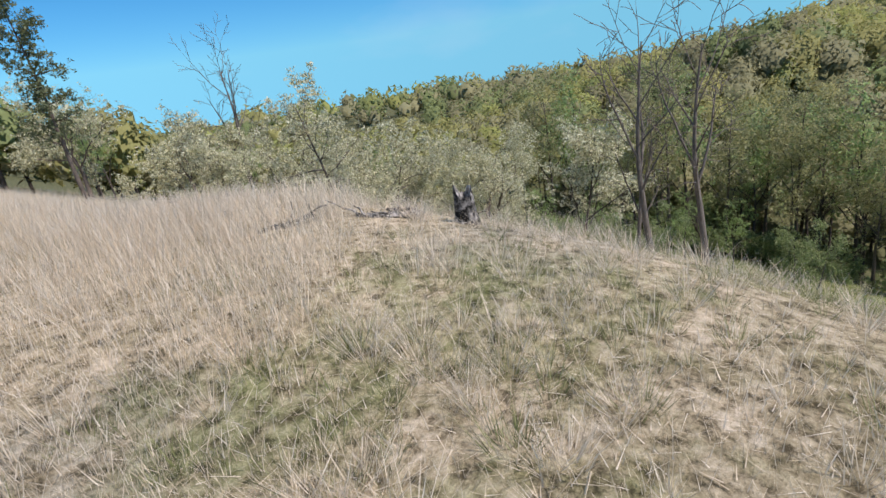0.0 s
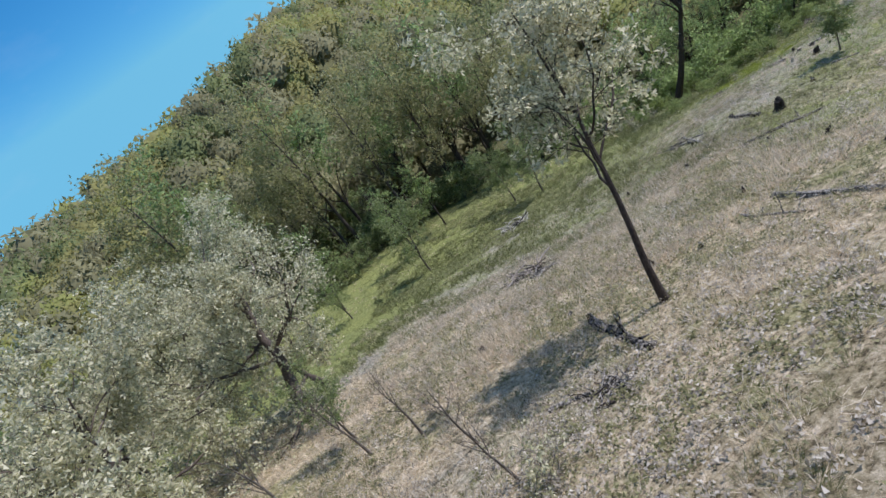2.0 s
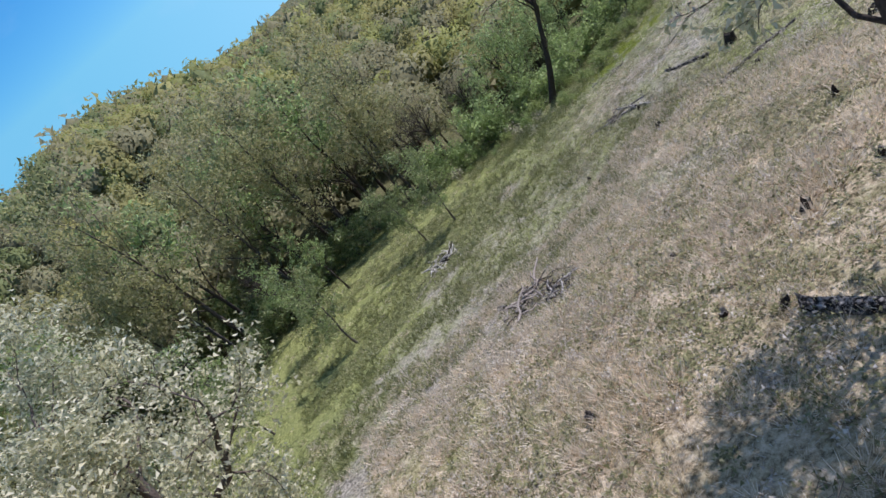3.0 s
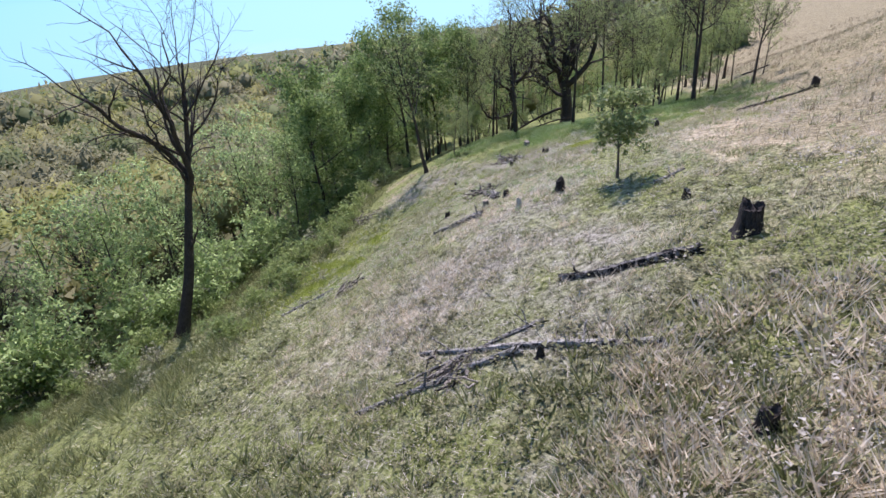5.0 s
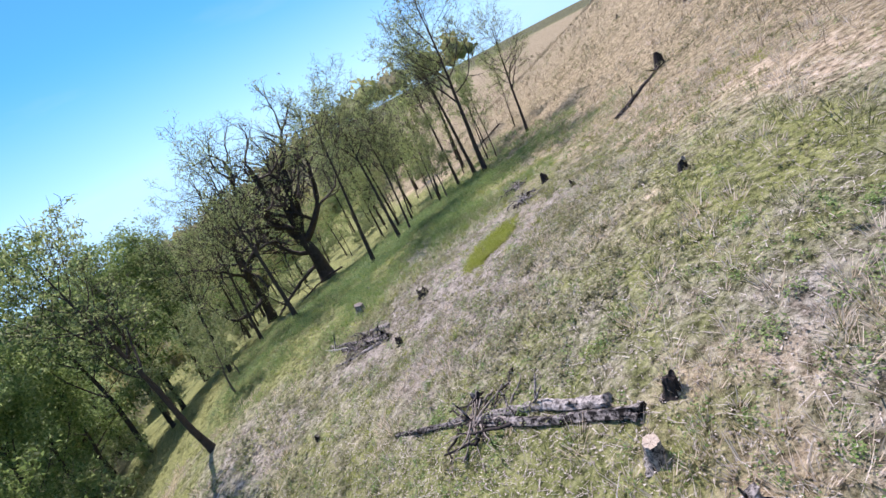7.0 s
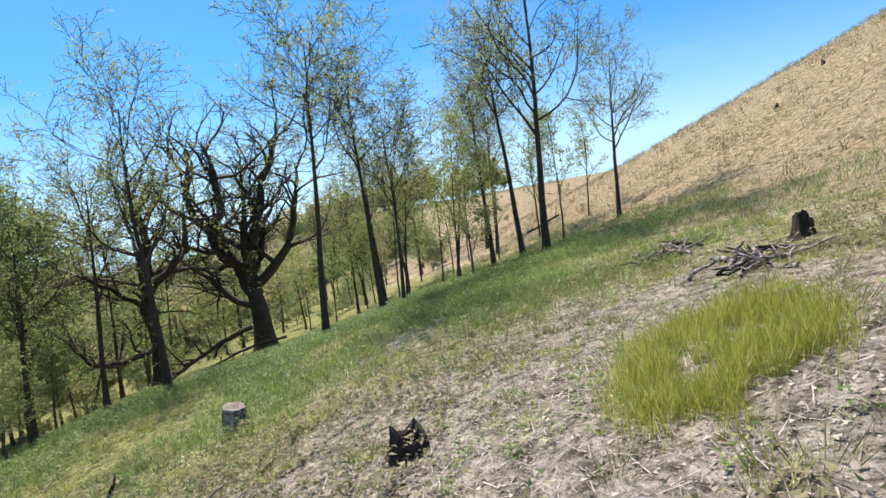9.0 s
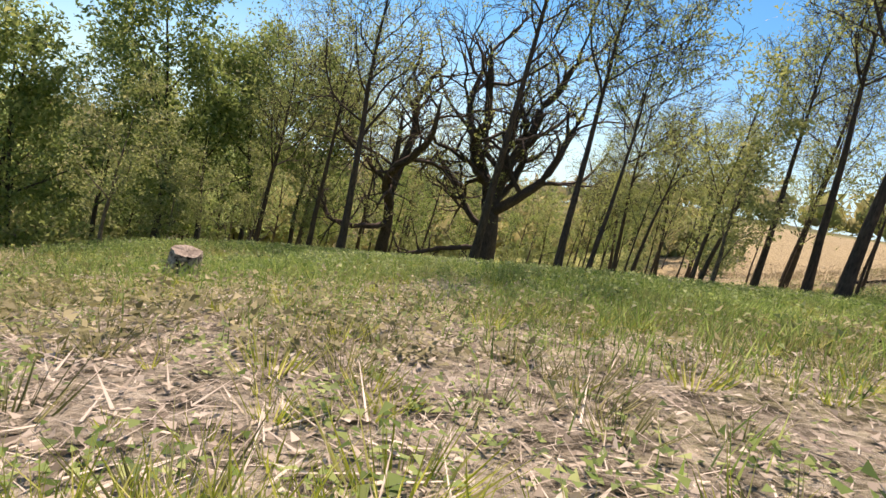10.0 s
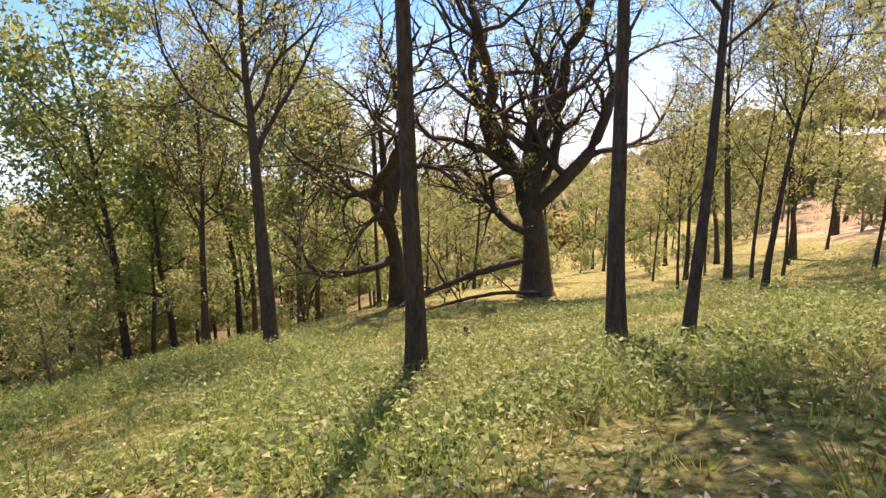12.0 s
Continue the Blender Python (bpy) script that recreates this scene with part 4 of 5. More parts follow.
DARK_LOG, PALE_LOG = "dark charred fallen log half sunk in thatch", "weathered grey fallen log on the slope"
for i, (a, b, r, m, lab) in enumerate([
    ((4.4, -20.2), (-0.8, -19.0), 0.085, GREY_LOG, PALE_LOG),
    ((1.8, -19.7), (-1.8, -20.5), 0.085, GREY_LOG, PALE_LOG),
    ((2.1, -18.8), (-1.1, -19.9), 0.05, GREY_LOG, PALE_LOG),
    ((5.1, -17.3), (2.2, -17.3), 0.13, CHAR_LOG, DARK_LOG),
    ((-1.7, -10.3), (-3.9, -10.15), 0.135, GREY_LOG, PALE_LOG),
    ((-1.6, -8.5), (-4.7, -2.8), 0.09, CHAR_LOG, DARK_LOG),
    ((-1.7, -7.9), (-3.6, -4.6), 0.10, GREY_LOG, PALE_LOG),
    ((18.1, -32.2), (21.9, -31.8), 0.17, CHAR_LOG, DARK_LOG),
    ((21.7, -34.5), (22.6, -32.5), 0.07, GREY_LOG, PALE_LOG),
    ((35.15, -23.7), (35.95, -24.5), 0.07, GREY_LOG, PALE_LOG),
    ((36.5, -24.9), (37.5, -25.0), 0.07, CHAR_LOG, DARK_LOG),
    ((37.6, -27.8), (35.9, -27.1), 0.09, CHAR_LOG, DARK_LOG),
    ((16.8, -25.0), (21.6, -25.1), 0.10, GREY_LOG, PALE_LOG),
    ((16.7, -26.1), (19.6, -26.0), 0.06, GREY_LOG, PALE_LOG),
    ((4.2, -12.0), (5.1, -11.2), 0.07, GREY_LOG, PALE_LOG),
    ((7.9, -20.4), (9.3, -17.0), 0.10, CHAR_LOG, DARK_LOG),
    ((3.6, 5.1), (3.1, 3.2), 0.06, GREY_LOG, PALE_LOG),
    ((-3.5, 2.9), (-5.7, 7.0), 0.13, CHAR_LOG, DARK_LOG),
    ((-3.55, 3.7), (-5.2, 5.5), 0.12, CHAR_LOG, DARK_LOG),
    ((-3.3, 3.9), (-4.5, 5.9), 0.09, GREY_LOG, PALE_LOG),
    ((-3.9, 3.2), (-5.6, 4.9), 0.07, GREY_LOG, PALE_LOG),
    ((-4.75, 5.0), (-5.9, 7.4), 0.04, PEELED, "thin peeled white branch lying by the log heap"),
    ((8.6, 4.6), (12.3, 5.9), 0.10, CHAR, DARK_LOG),
    ((-9.2, -34.6), (-10.8, -31.7), 0.11, BARK_PALE, PALE_LOG),
    ((25.9, -29.4), (28.0, -28.4), 0.07, GREY_LOG, PALE_LOG),
    ((25.8, -35.2), (26.3, -33.4), 0.11, GREY_LOG, PALE_LOG),
    ((9.6, -30.4), (10.6, -29.9), 0.06, GREY_LOG, PALE_LOG),
    ((4.7, -33.6), (7.3, -33.0), 0.10, CHAR_LOG, DARK_LOG),
    ((26.0, -46.5), (27.6, -45.4), 0.10, GREY_LOG, PALE_LOG),
    ((-8.5, -11.2), (-11.0, -12.0), 0.08, GREY_LOG, PALE_LOG),
    ((12.0, 28.5), (14.0, 28.0), 0.09, CHAR, DARK_LOG),
]):
    log_between(a, b, r, m, lab, i + 3)
for i, (x, y, turn, ln) in enumerate([(0.14, -12.8, 107, 0.9), (-0.4, -12.6, 8, 0.6), (-2.4, -11.2, 70, 0.7), (-0.9, -11.6, 150, 0.6), (0.8, -12.0, 30, 0.8), (-1.2, -12.6, 95, 0.7), (0.6, -11.2, 60, 0.6), (-3.2, -11.0, 20, 0.6), (1.6, -12.9, 120, 0.8), (-2.6, -9.0, 40, 0.7), (1.2, -14.2, 75, 0.9), (-0.2, -14.0, 140, 0.7)]):
    dx, dy = math.cos(radians(turn)) * ln / 2, math.sin(radians(turn)) * ln / 2
    log_between((x - dx, y - dy), (x + dx, y + dy), 0.014, PEELED if i % 2 else BARK_PALE, "thin pale broken cane lying in the thatch", 90 + i, 0.5, 0.02, 0)


def brush_pile(x, y, size, seed, material, label, sticks=32, stout=1.0):
    rng = np.random.default_rng(seed)
    root = empty("brush_pile", label, "brush pile", "brush piles")
    root.location = (x, y, lz(x, y))
    for k in range(sticks):
        a = rng.uniform(0, 2 * np.pi)
        ln = size * rng.uniform(0.25, 0.95)
        at = rng.normal(size=2) * size * 0.28
        p = np.stack([at[0] + np.cos(a) * ln * np.linspace(-0.5, 0.5, 6), at[1] + np.sin(a) * ln * np.linspace(-0.5, 0.5, 6), np.zeros(6)], 1)
        p[:, 2] = land(p[:, 0] + x, p[:, 1] + y) - lz(x, y) + 0.05 + rng.uniform(0, 0.25) * size * np.linspace(0, 1, 6) + rng.normal(size=6) * 0.02
        p[:, :2] += np.cumsum(rng.normal(size=(6, 2)), 0) * 0.05 * size
        r = rng.uniform(0.012, 0.038) * stout
        part("stick", mesh_from("stick", *tube(p, np.linspace(r, r * 0.4, 6), 6), material if k % 3 else CHAR, True), root)
    return root


for i, (x, y, s) in enumerate([(-11.1, -30.7, 2.4), (7.0, -32.7, 2.2), (8.6, -32.4, 1.5), (-4.5, 4.7, 0.9), (3.4, 4.2, 0.8), (0.2, -19.9, 0.9), (-23.6, 21.6, 2.6), (-13.8, 1.4, 1.5), (-19.5, -1.7, 1.8), (-3.2, -5.4, 1.2), (22.3, -33.0, 0.9), (35.2, -24.0, 0.4), (26.4, -46.0, 1.3), (3.0, -32.4, 1.0), (4.2, 6.8, 0.9), (-7.1, -12.3, 0.9)]):
    brush_pile(x, y, s, 50 + i, PEELED if i == 0 else BARK_PALE if i % 2 else GREY_LOG, "heap of weathered grey split wood and branches" if i < 3 else "tangle of weathered grey branches on the ground", 46 if i < 3 else 32, 2.6 if i == 0 else 2.0 if i < 3 else 1.0)


def leaning_limb(a, b, lift, radius, seed, label):
    """A broken bough with one end on the ground and the other propped up."""
    rng = np.random.default_rng(seed)
    n = 22
    t = np.linspace(0, 1, n)
    p = np.stack([a[0] + (b[0] - a[0]) * t, a[1] + (b[1] - a[1]) * t, lz(*a) + 0.02 + (lz(*b) + lift - lz(*a)) * t + 0.25 * np.sin(t * 3.1)], 1)
    p += np.cumsum(rng.normal(size=p.shape), 0) * 0.02
    r = radius * (0.55 + 0.45 * t) * (1 + rng.normal(size=n) * 0.08)
    root = empty("fallen_bough", label, "fallen bough")
    root.location = p[0]
    part("bough", mesh_from("bough", *tube(p - p[0], r, 9), BARK_DARK, True), root)
    for k in range(7):
        i = int(rng.integers(2, n - 4))
        d = rng.normal(size=3) * 0.6 + np.array([-0.5, -0.3, 0.5])
        q = (p[i] - p[0]) + np.outer(np.linspace(0, 1, 6), d * rng.uniform(0.5, 1.4)) + rng.normal(size=(6, 3)) * 0.04
        part("branch", mesh_from("branch", *tube(q, np.linspace(radius * 0.4, 0.012, 6), 5), BARK_DARK, True), root)
    return root


leaning_limb((-9.4, 29.6), (-5.0, 33.0), 1.7, 0.17, 5, "dark fallen bough propped against the old oak")
leaning_limb((-7.6, 27.6), (-3.2, 28.6), 0.35, 0.08, 6, "low fallen bough lying in the grove")
# ---------------------------------------------------------------- trees
# rows: side branches, length ratio, angle, wiggle, rise, where the first one starts; last: length of a step
OAK = ((10, 0.64, 68, 0.14, 0.02, 0.22), (7, 0.48, 50, 0.19, 0.06, 0.25), (5, 0.50, 45, 0.20, 0.03, 0.2), (0, 0, 0, 0.22, 0.0, 0), 0.45)
LONE = ((13, 0.34, 58, 0.035, 0.02, 0.40), (6, 0.50, 48, 0.16, 0.08, 0.25), (5, 0.50, 45, 0.20, 0.03, 0.2), (0, 0, 0, 0.22, 0.0, 0), 0.45)
TALL = ((15, 0.36, 54, 0.024, 0.01, 0.42), (8, 0.50, 46, 0.16, 0.12, 0.18), (7, 0.52, 44, 0.22, 0.05, 0.15), (0, 0, 0, 0.26, 0.02, 0), 0.5)
HIGH = ((13, 0.36, 50, 0.022, 0.01, 0.58), (8, 0.50, 46, 0.16, 0.12, 0.18), (7, 0.52, 44, 0.22, 0.05, 0.15), (0, 0, 0, 0.26, 0.02, 0), 0.5)
BARE = ((9, 0.42, 34, 0.035, 0.03, 0.42), (5, 0.45, 40, 0.10, 0.08, 0.3), (3, 0.5, 42, 0.15, 0.03, 0.2), (0, 0, 0, 0.2, 0, 0), 0.4)
BUR = ((6, 0.6, 42, 0.10, 0.03, 0.45), (8, 0.50, 52, 0.22, 0.09, 0.2), (6, 0.52, 48, 0.25, 0.05, 0.2), (5, 0.5, 46, 0.26, 0.03, 0.2), (0, 0, 0, 0.25, 0, 0), 0.42)
FORKED = ((12, 0.42, 40, 0.02, 0.02, 0.56), (7, 0.48, 42, 0.15, 0.08, 0.25), (5, 0.5, 42, 0.18, 0.04, 0.2), (0, 0, 0, 0.2, 0, 0), 0.7)
YOUNG = ((9, 0.42, 50, 0.06, 0.06, 0.25), (5, 0.5, 45, 0.15, 0.05, 0.2), (0, 0, 0, 0.2, 0, 0), 0.35)
EDGE = ((11, 0.36, 46, 0.03, 0.03, 0.32), (4, 0.48, 42, 0.11, 0.10, 0.2), (0, 0, 0, 0.22, 0.0, 0), 0.7)
SHRUB = ((14, 0.75, 50, 0.12, 0.02, 0.02), (5, 0.5, 40, 0.15, 0.05, 0.2), (0, 0, 0, 0.2, 0, 0), 0.35)
THICKET = ((8, 0.75, 50, 0.12, 0.02, 0.02), (3, 0.5, 40, 0.15, 0.05, 0.2), (0, 0, 0, 0.2, 0, 0), 0.6)
SMALL = ((12, 0.36, 62, 0.03, 0.03, 0.36), (6, 0.5, 50, 0.16, 0.04, 0.15), (0, 0, 0, 0.2, 0, 0), 0.6)
BUSHY = ((10, 0.36, 52, 0.05, 0.05, 0.28), (4, 0.5, 50, 0.16, 0.04, 0.15), (0, 0, 0, 0.2, 0, 0), 0.6)
CONE = ((26, 0.13, 68, 0.02, 0.04, 0.34), (5, 0.5, 45, 0.12, 0.02, 0.15), (0, 0, 0, 0.2, 0, 0), 0.5)

SILVER = "low spreading oak with silvery-green young leaves"
silver_a = put(tree("oak_tree", 21, 6.4, 0.17, OAK, BARK, LEAF_SILVER, 11000, 0.095, SILVER, spread=0.24, group="young oaks at the wood edge"), 20.3, -47.5, 0, 0.95)
silver_b = put(tree("oak_tree", 22, 5.8, 0.16, OAK, BARK, LEAF_SILVER, 10000, 0.095, SILVER, spread=0.26, group="young oaks at the wood edge", lean=(0.1, 0)), 14.8, -60.0, 0, 1.2)
put(tree("oak_tree", 23, 8.8, 0.36, OAK, BARK, LEAF_SILVER, 36000, 0.085, "large spreading oak with pale silvery young leaves", spread=0.32), 10.6, -45.2, 30, 1.0)
for i, (x, y, s) in enumerate([(2.2, -55.5, 1.5), (15.5, -50.0, 1.15), (27.5, -55, 0.95), (33, -59, 0.95), (24, -60, 1.25), (40, -62, 1.0), (-8, -60, 1.4), (11, -53, 1.3), (52, -64, 1.1), (5.5, -46.0, 1.2), (28.5, -49.5, 0.8), (21.5, -53.5, 1.1)]):
    again(silver_a if i % 2 else silver_b, x, y, 73 * i, s)
put(tree("oak_tree", 31, 8.8, 0.118, LONE, BARK_DARK, LEAF_SILVER, 9500, 0.085, "lone oak with a dark trunk and pale young leaves", spread=0.22, lean=(-0.2, -0.02)), 19.85, -30.4, 0)
dead_a = put(tree("bare_tree", 41, 6.0, 0.10, BARE, BARK_YOUNG, None, 0, 0, "leafless slender tree with forked upper limbs", group="leafless trees"), 29.2, -20.9, 0)
for i, (x, y, s) in enumerate([(29.8, -21.9, 0.95), (29.0, -22.6, 0.75), (20.0, -42.4, 0.6), (18.1, -40.5, 0.55), (21.2, -36.6, 0.45), (20.5, -61.5, 2.3), (19.0, -38.4, 0.5), (23.6, -35.7, 0.4), (24.5, -37.4, 0.4)]):
    again(dead_a, x, y, 97 * i + 40, s)
forked = put(tree("bare_tree", 43, 17.0, 0.38, FORKED, BARK_DARK, None, 0, 0, "tall leafless dark tree forking at the wood edge", group="leafless trees", lean=(0.25, 0.32), boughs=((0.58, 24, 70, 9.0, 0.2), (0.64, 28, 250, 8.0, 0.18), (0.38, 50, 95, 3.5, 0.08))), -23.1, -8.0, 0)
for i, (x, y, s) in enumerate([(-34, -22, 0.55), (-38, -31, 0.58), (-36, -9, 0.52), (-31, -41, 0.5), (-40, -17, 0.6), (-33, 2, 0.46), (-27, -52, 0.46), (-36, -2, 0.58), (-44, -26, 0.6)]):
    again(forked, x, y, 50 + 77 * i, s, (4 * (i % 3) - 4, 6 - 5 * (i % 3)))
put(tree("conifer_tree", 45, 11.2, 0.13, CONE, BARK, LEAF_CEDAR, 6500, 0.10, "tall narrow olive-green tree at the end of the ridge", spread=0.2), 35.0, -50.0, 0)
put(tree("oak_tree", 24, 9.8, 0.15, LONE, BARK, LEAF_SILVER, 5000, 0.10, "slender oak with sparse silvery leaves above the slope", spread=0.25, lean=(-0.1, 0.0)), 23.6, -43.8, 40)

sapling = put(tree("young_tree", 51, 5.0, 0.07, YOUNG, BARK_YOUNG, LEAF_GREEN, 4200, 0.075, "slender young tree with fresh leaves", spread=0.24, group="saplings"), -13.5, -39.9, 0, 1.45)
for i, (x, y, s) in enumerate([(-17.0, -26.4, 1.4), (-20.2, -29.0, 1.3), (-12.4, -48.5, 1.2), (-11.2, 13.4, 0.8), (-13.7, 23.5, 0.85), (-11.5, 17.5, 0.6), (4.8, 19.4, 0.9), (-15, 30, 1.0), (16.2, -41.5, 0.7), (-17.0, 22.0, 0.9)]):
    again(sapling, x, y, 80 * i, s)
put(tree("young_tree", 53, 2.9, 0.05, SMALL, BARK_YOUNG, LEAF_GREEN, 2600, 0.09, "small round-crowned leafy tree alone on the slope", spread=0.2), 3.1, -10.5)
put(tree("grove_tree", 61, 10.0, 0.15, TALL, BARK_DARK, LEAF_SPRING, 3800, 0.085, "leaning slender tree with a thin spring crown", spread=0.25, lean=(-0.14, -0.05)), -12.0, 8.9)

GROVE = "straight dark-trunked oak with thin yellow-green leaves"
put(tree("grove_tree", 65, 7.6, 0.075, TALL, BARK_DARK, LEAF_SPRING, 3400, 0.06, "slender leaning grove tree with yellow-green leaves", spread=0.25, lean=(0.12, 0.10), group="grove trees"), 1.25, 17.35, 0)
grove_a = put(tree("grove_tree", 62, 9.4, 0.125, HIGH, BARK_DARK, LEAF_SPRING, 5600, 0.05, GROVE, spread=0.25, group="grove trees", lean=(0.06, 0)), -1.7, 16.25, 0)
grove_b = put(tree("grove_tree", 63, 9.2, 0.115, HIGH, BARK_DARK, LEAF_SPRING, 4200, 0.05, GROVE, spread=0.25, group="grove trees"), 0.5, 17.4, 60)
grove_c = put(tree("grove_tree", 64, 9.6, 0.14, TALL, BARK_DARK, LEAF_SPRING, 5600, 0.055, GROVE, spread=0.28, group="grove trees"), -7.4, 20.0, 10, 1.1)
for i, (x, y, s) in enumerate([(-10.4, 23.0, 1.0), (7.4, 19.8, 1.12), (7.2, 17.2, 1.12), (6.25, 20.5, 0.9), (9.0, 26.5, 0.95), (11.25, 18.0, 0.72), (2.6, 29.0, 0.95), (3.0, 24.5, 0.7), (8.0, 41.0, 1.0), (5.0, 22.0, 0.7), (5.0, 33.0, 0.9), (11.0, 33.0, 0.9), (3.0, 40.0, 1.0), (10.5, 50.0, 1.0), (1.5, 33.5, 0.7), (-13.0, 34.0, 1.0), (0.5, 47.0, 1.05), (-7.0, 46.0, 1.0), (-13.0, 48.0, 1.1), (2.0, 58.0, 1.0), (-13.2, 23.2, 0.95)]):
    again((grove_a, grove_b, grove_c)[i % 3], x, y, 47 * i + 20, s)
THIN = ((10, 0.30, 48, 0.03, 0.06, 0.35), (5, 0.5, 45, 0.15, 0.05, 0.2), (0, 0, 0, 0.2, 0, 0), 0.4)
thin_tree = put(tree("grove_tree", 67, 6.0, 0.05, THIN, BARK_DARK, LEAF_SPRING, 2000, 0.062, "thin young grove tree with yellow-green leaves", spread=0.25, group="thin grove trees"), 2.9, 26.0, 0)
for i, (x, y, s) in enumerate([(4.4, 19.9, 1.15), (1.2, 30.5, 1.0), (3.9, 28.0, 0.9), (5.4, 26.0, 1.0), (4.6, 31.5, 1.1), (2.2, 34.0, 0.95), (7.0, 29.0, 0.9), (6.3, 34.5, 1.1), (0.2, 36.0, 1.0), (9.0, 31.5, 0.9), (3.2, 37.0, 1.0), (-1.6, 37.5, 0.9), (8.2, 24.5, 0.9), (9.2, 21.2, 1.0), (10.6, 24.2, 1.1), (8.8, 18.6, 0.9), (12.6, 22.4, 0.9)]):
    again(thin_tree, x, y, 83 * i, s)
put(tree("bur_oak", 71, 7.0, 0.48, BUR, BARK_DARK, LEAF_SPRING, 6500, 0.06, "massive old oak with twisting dark limbs and sparse leaves", spread=0.25, lean=(-0.05, 0.02),
         boughs=((0.36, 34, 265, 7.5, 0.27), (0.30, 62, 262, 5.0, 0.16), (0.42, 50, 95, 6.5, 0.24), (0.50, 22, 300, 7.5, 0.27), (0.50, 50, 30, 5.5, 0.2), (0.55, 20, 110, 7.0, 0.25))), -4.5, 33.4, 0, 1.45)
put(tree("bur_oak", 72, 7.0, 0.31, BUR, BARK_DARK, LEAF_SPRING, 5000, 0.06, "old oak with twisting dark limbs", spread=0.25,
         boughs=((0.42, 40, 280, 6.5, 0.24), (0.50, 38, 80, 6.5, 0.24), (0.35, 75, 270, 4.5, 0.15))), -10.1, 30.9, 90, 1.3)

GREENT = "leafy green tree at the wood edge"
green_a = put(tree("woodland_tree", 81, 10.0, 0.13, BUSHY, BARK_YOUNG, LEAF_FRESH, 1900, 0.15, GREENT, spread=0.6, group="wood edge trees"), -30.5, 12.0)
near_a = put(tree("woodland_tree", 84, 10.5, 0.14, BUSHY, BARK_DARK, LEAF_SHADED, 8500, 0.128, GREENT, spread=0.5, group="wood edge trees"), -19.5, 27.0, 0, 1.05)
near_b = put(tree("woodland_tree", 85, 11.0, 0.14, EDGE, BARK_DARK, LEAF_SHADED, 7500, 0.122, GREENT, spread=0.5, group="wood edge trees"), -21.5, 26.0, 0, 1.4)
green_b = put(tree("woodland_tree", 82, 11.5, 0.15, EDGE, BARK_DARK, LEAF_FRESH, 2300, 0.145, GREENT, spread=0.6, group="wood edge trees"), -25.5, 21.0)
green_c = put(tree("woodland_tree", 83, 10.5, 0.14, BUSHY, BARK_DARK, LEAF_FRESH, 1900, 0.15, "wood edge tree with pale fresh leaves", spread=0.45, group="wood edge trees"), -31.0, 0.0)
# these leaves carry the shade of the wood in their colour
shaded_c = put(tree("woodland_tree", 88, 11.0, 0.14, BUSHY, BARK_DARK, LEAF_SHADED, 2600, 0.15, "dense green tree behind the grove, leaves darkened for shade", spread=0.55, group="wood edge trees"), -16.0, 52.0)
dull_a = put(tree("woodland_tree", 86, 10.5, 0.14, EDGE, BARK, LEAF_DULL, 3600, 0.12, "wood edge tree with dull olive young leaves", spread=0.5, group="wood edge trees"), -35.5, -24.0, 0, 1.5)
dull_b = put(tree("woodland_tree", 87, 11.0, 0.15, EDGE, BARK, LEAF_DULL, 2600, 0.12, "thin-leaved wood edge tree with grey branches", spread=0.4, group="wood edge trees"), -37.0, -33.0, 0, 1.4)
for i, (x, y, s) in enumerate([(-19.6, 30.8, 1.2), (-22.5, 34.8, 1.28), (-17.6, 33.5, 1.15)]):
    again(near_b, x, y, 90 * i + 40, s)
rng = np.random.default_rng(5)
for i, y in enumerate(np.arange(-66, 68, 4.0)):
    for k in range(2):
        x = float(edge_of_wood(y)) - 1.5 - rng.uniform(0, 4.5) - 6.5 * k
        if abs(x + 23.1) < 4 and abs(y + 8.0) < 4:
            continue
        if 18 < y < 40:
            again((near_a, near_b)[(i + k) % 2], x, float(y + rng.normal()), float(rng.uniform(0, 360)), float(rng.uniform(0.85, 1.2)))
            continue
        tall = 1.65 if y < -14 else 0.9 if y < 18 else 1.2
        # every other tree from y -14 to -3 has leaves darkened to look shadowed
        again(shaded_c if -14 < y < -3 and (i + k) % 2 else (green_a, green_b, green_c)[int(rng.integers(0, 3))] if y > -14 else (dull_a, dull_b, green_c, dull_a)[int(rng.integers(0, 4))], x, float(y + rng.normal() * 1.0), float(rng.uniform(0, 360)), tall * float(rng.uniform(0.8, 1.25)))
for i, (x, y, s) in enumerate([(-22, -41, 0.8), (-17, -50, 0.9), (-27, -37, 0.75), (-12, -54, 0.8), (-24.5, 15.0, 0.9), (-24.5, 12.6, 1.25), (-18.5, 36.0, 1.2), (18, -69, 0.8), (8, -68, 0.9), (0, -67, 0.9), (30, -71, 0.7), (45, -72, 0.7), (40, -82, 0.8), (26, -84, 0.9), (10, -84, 1.0), (-6, -78, 1.0), (-14, -70, 0.9), (54, -76, 0.8)]):
    again((green_c, green_a)[i % 2] if i < 4 else near_a if i < 7 else green_c, x, y, 70 * i, s)
for i in range(34):
    y = 38 + 1.1 * i
    x = -30 + (i * 17.3) % 41
    again((shaded_c, shaded_c, dull_b)[i % 3], x, y, 70 * i, (2.0 - lz(x, y)) / 12.5 * (0.75 + 0.35 * ((i * 7) % 10) / 10))
bush = put(tree("undergrowth_bush", 95, 2.0, 0.04, THICKET, BARK_YOUNG, LEAF_GREEN, 1050, 0.12, "leafy green bush under the wood edge", "bush", spread=0.3, group="bushes under the wood edge"), -29.0, 8.0)
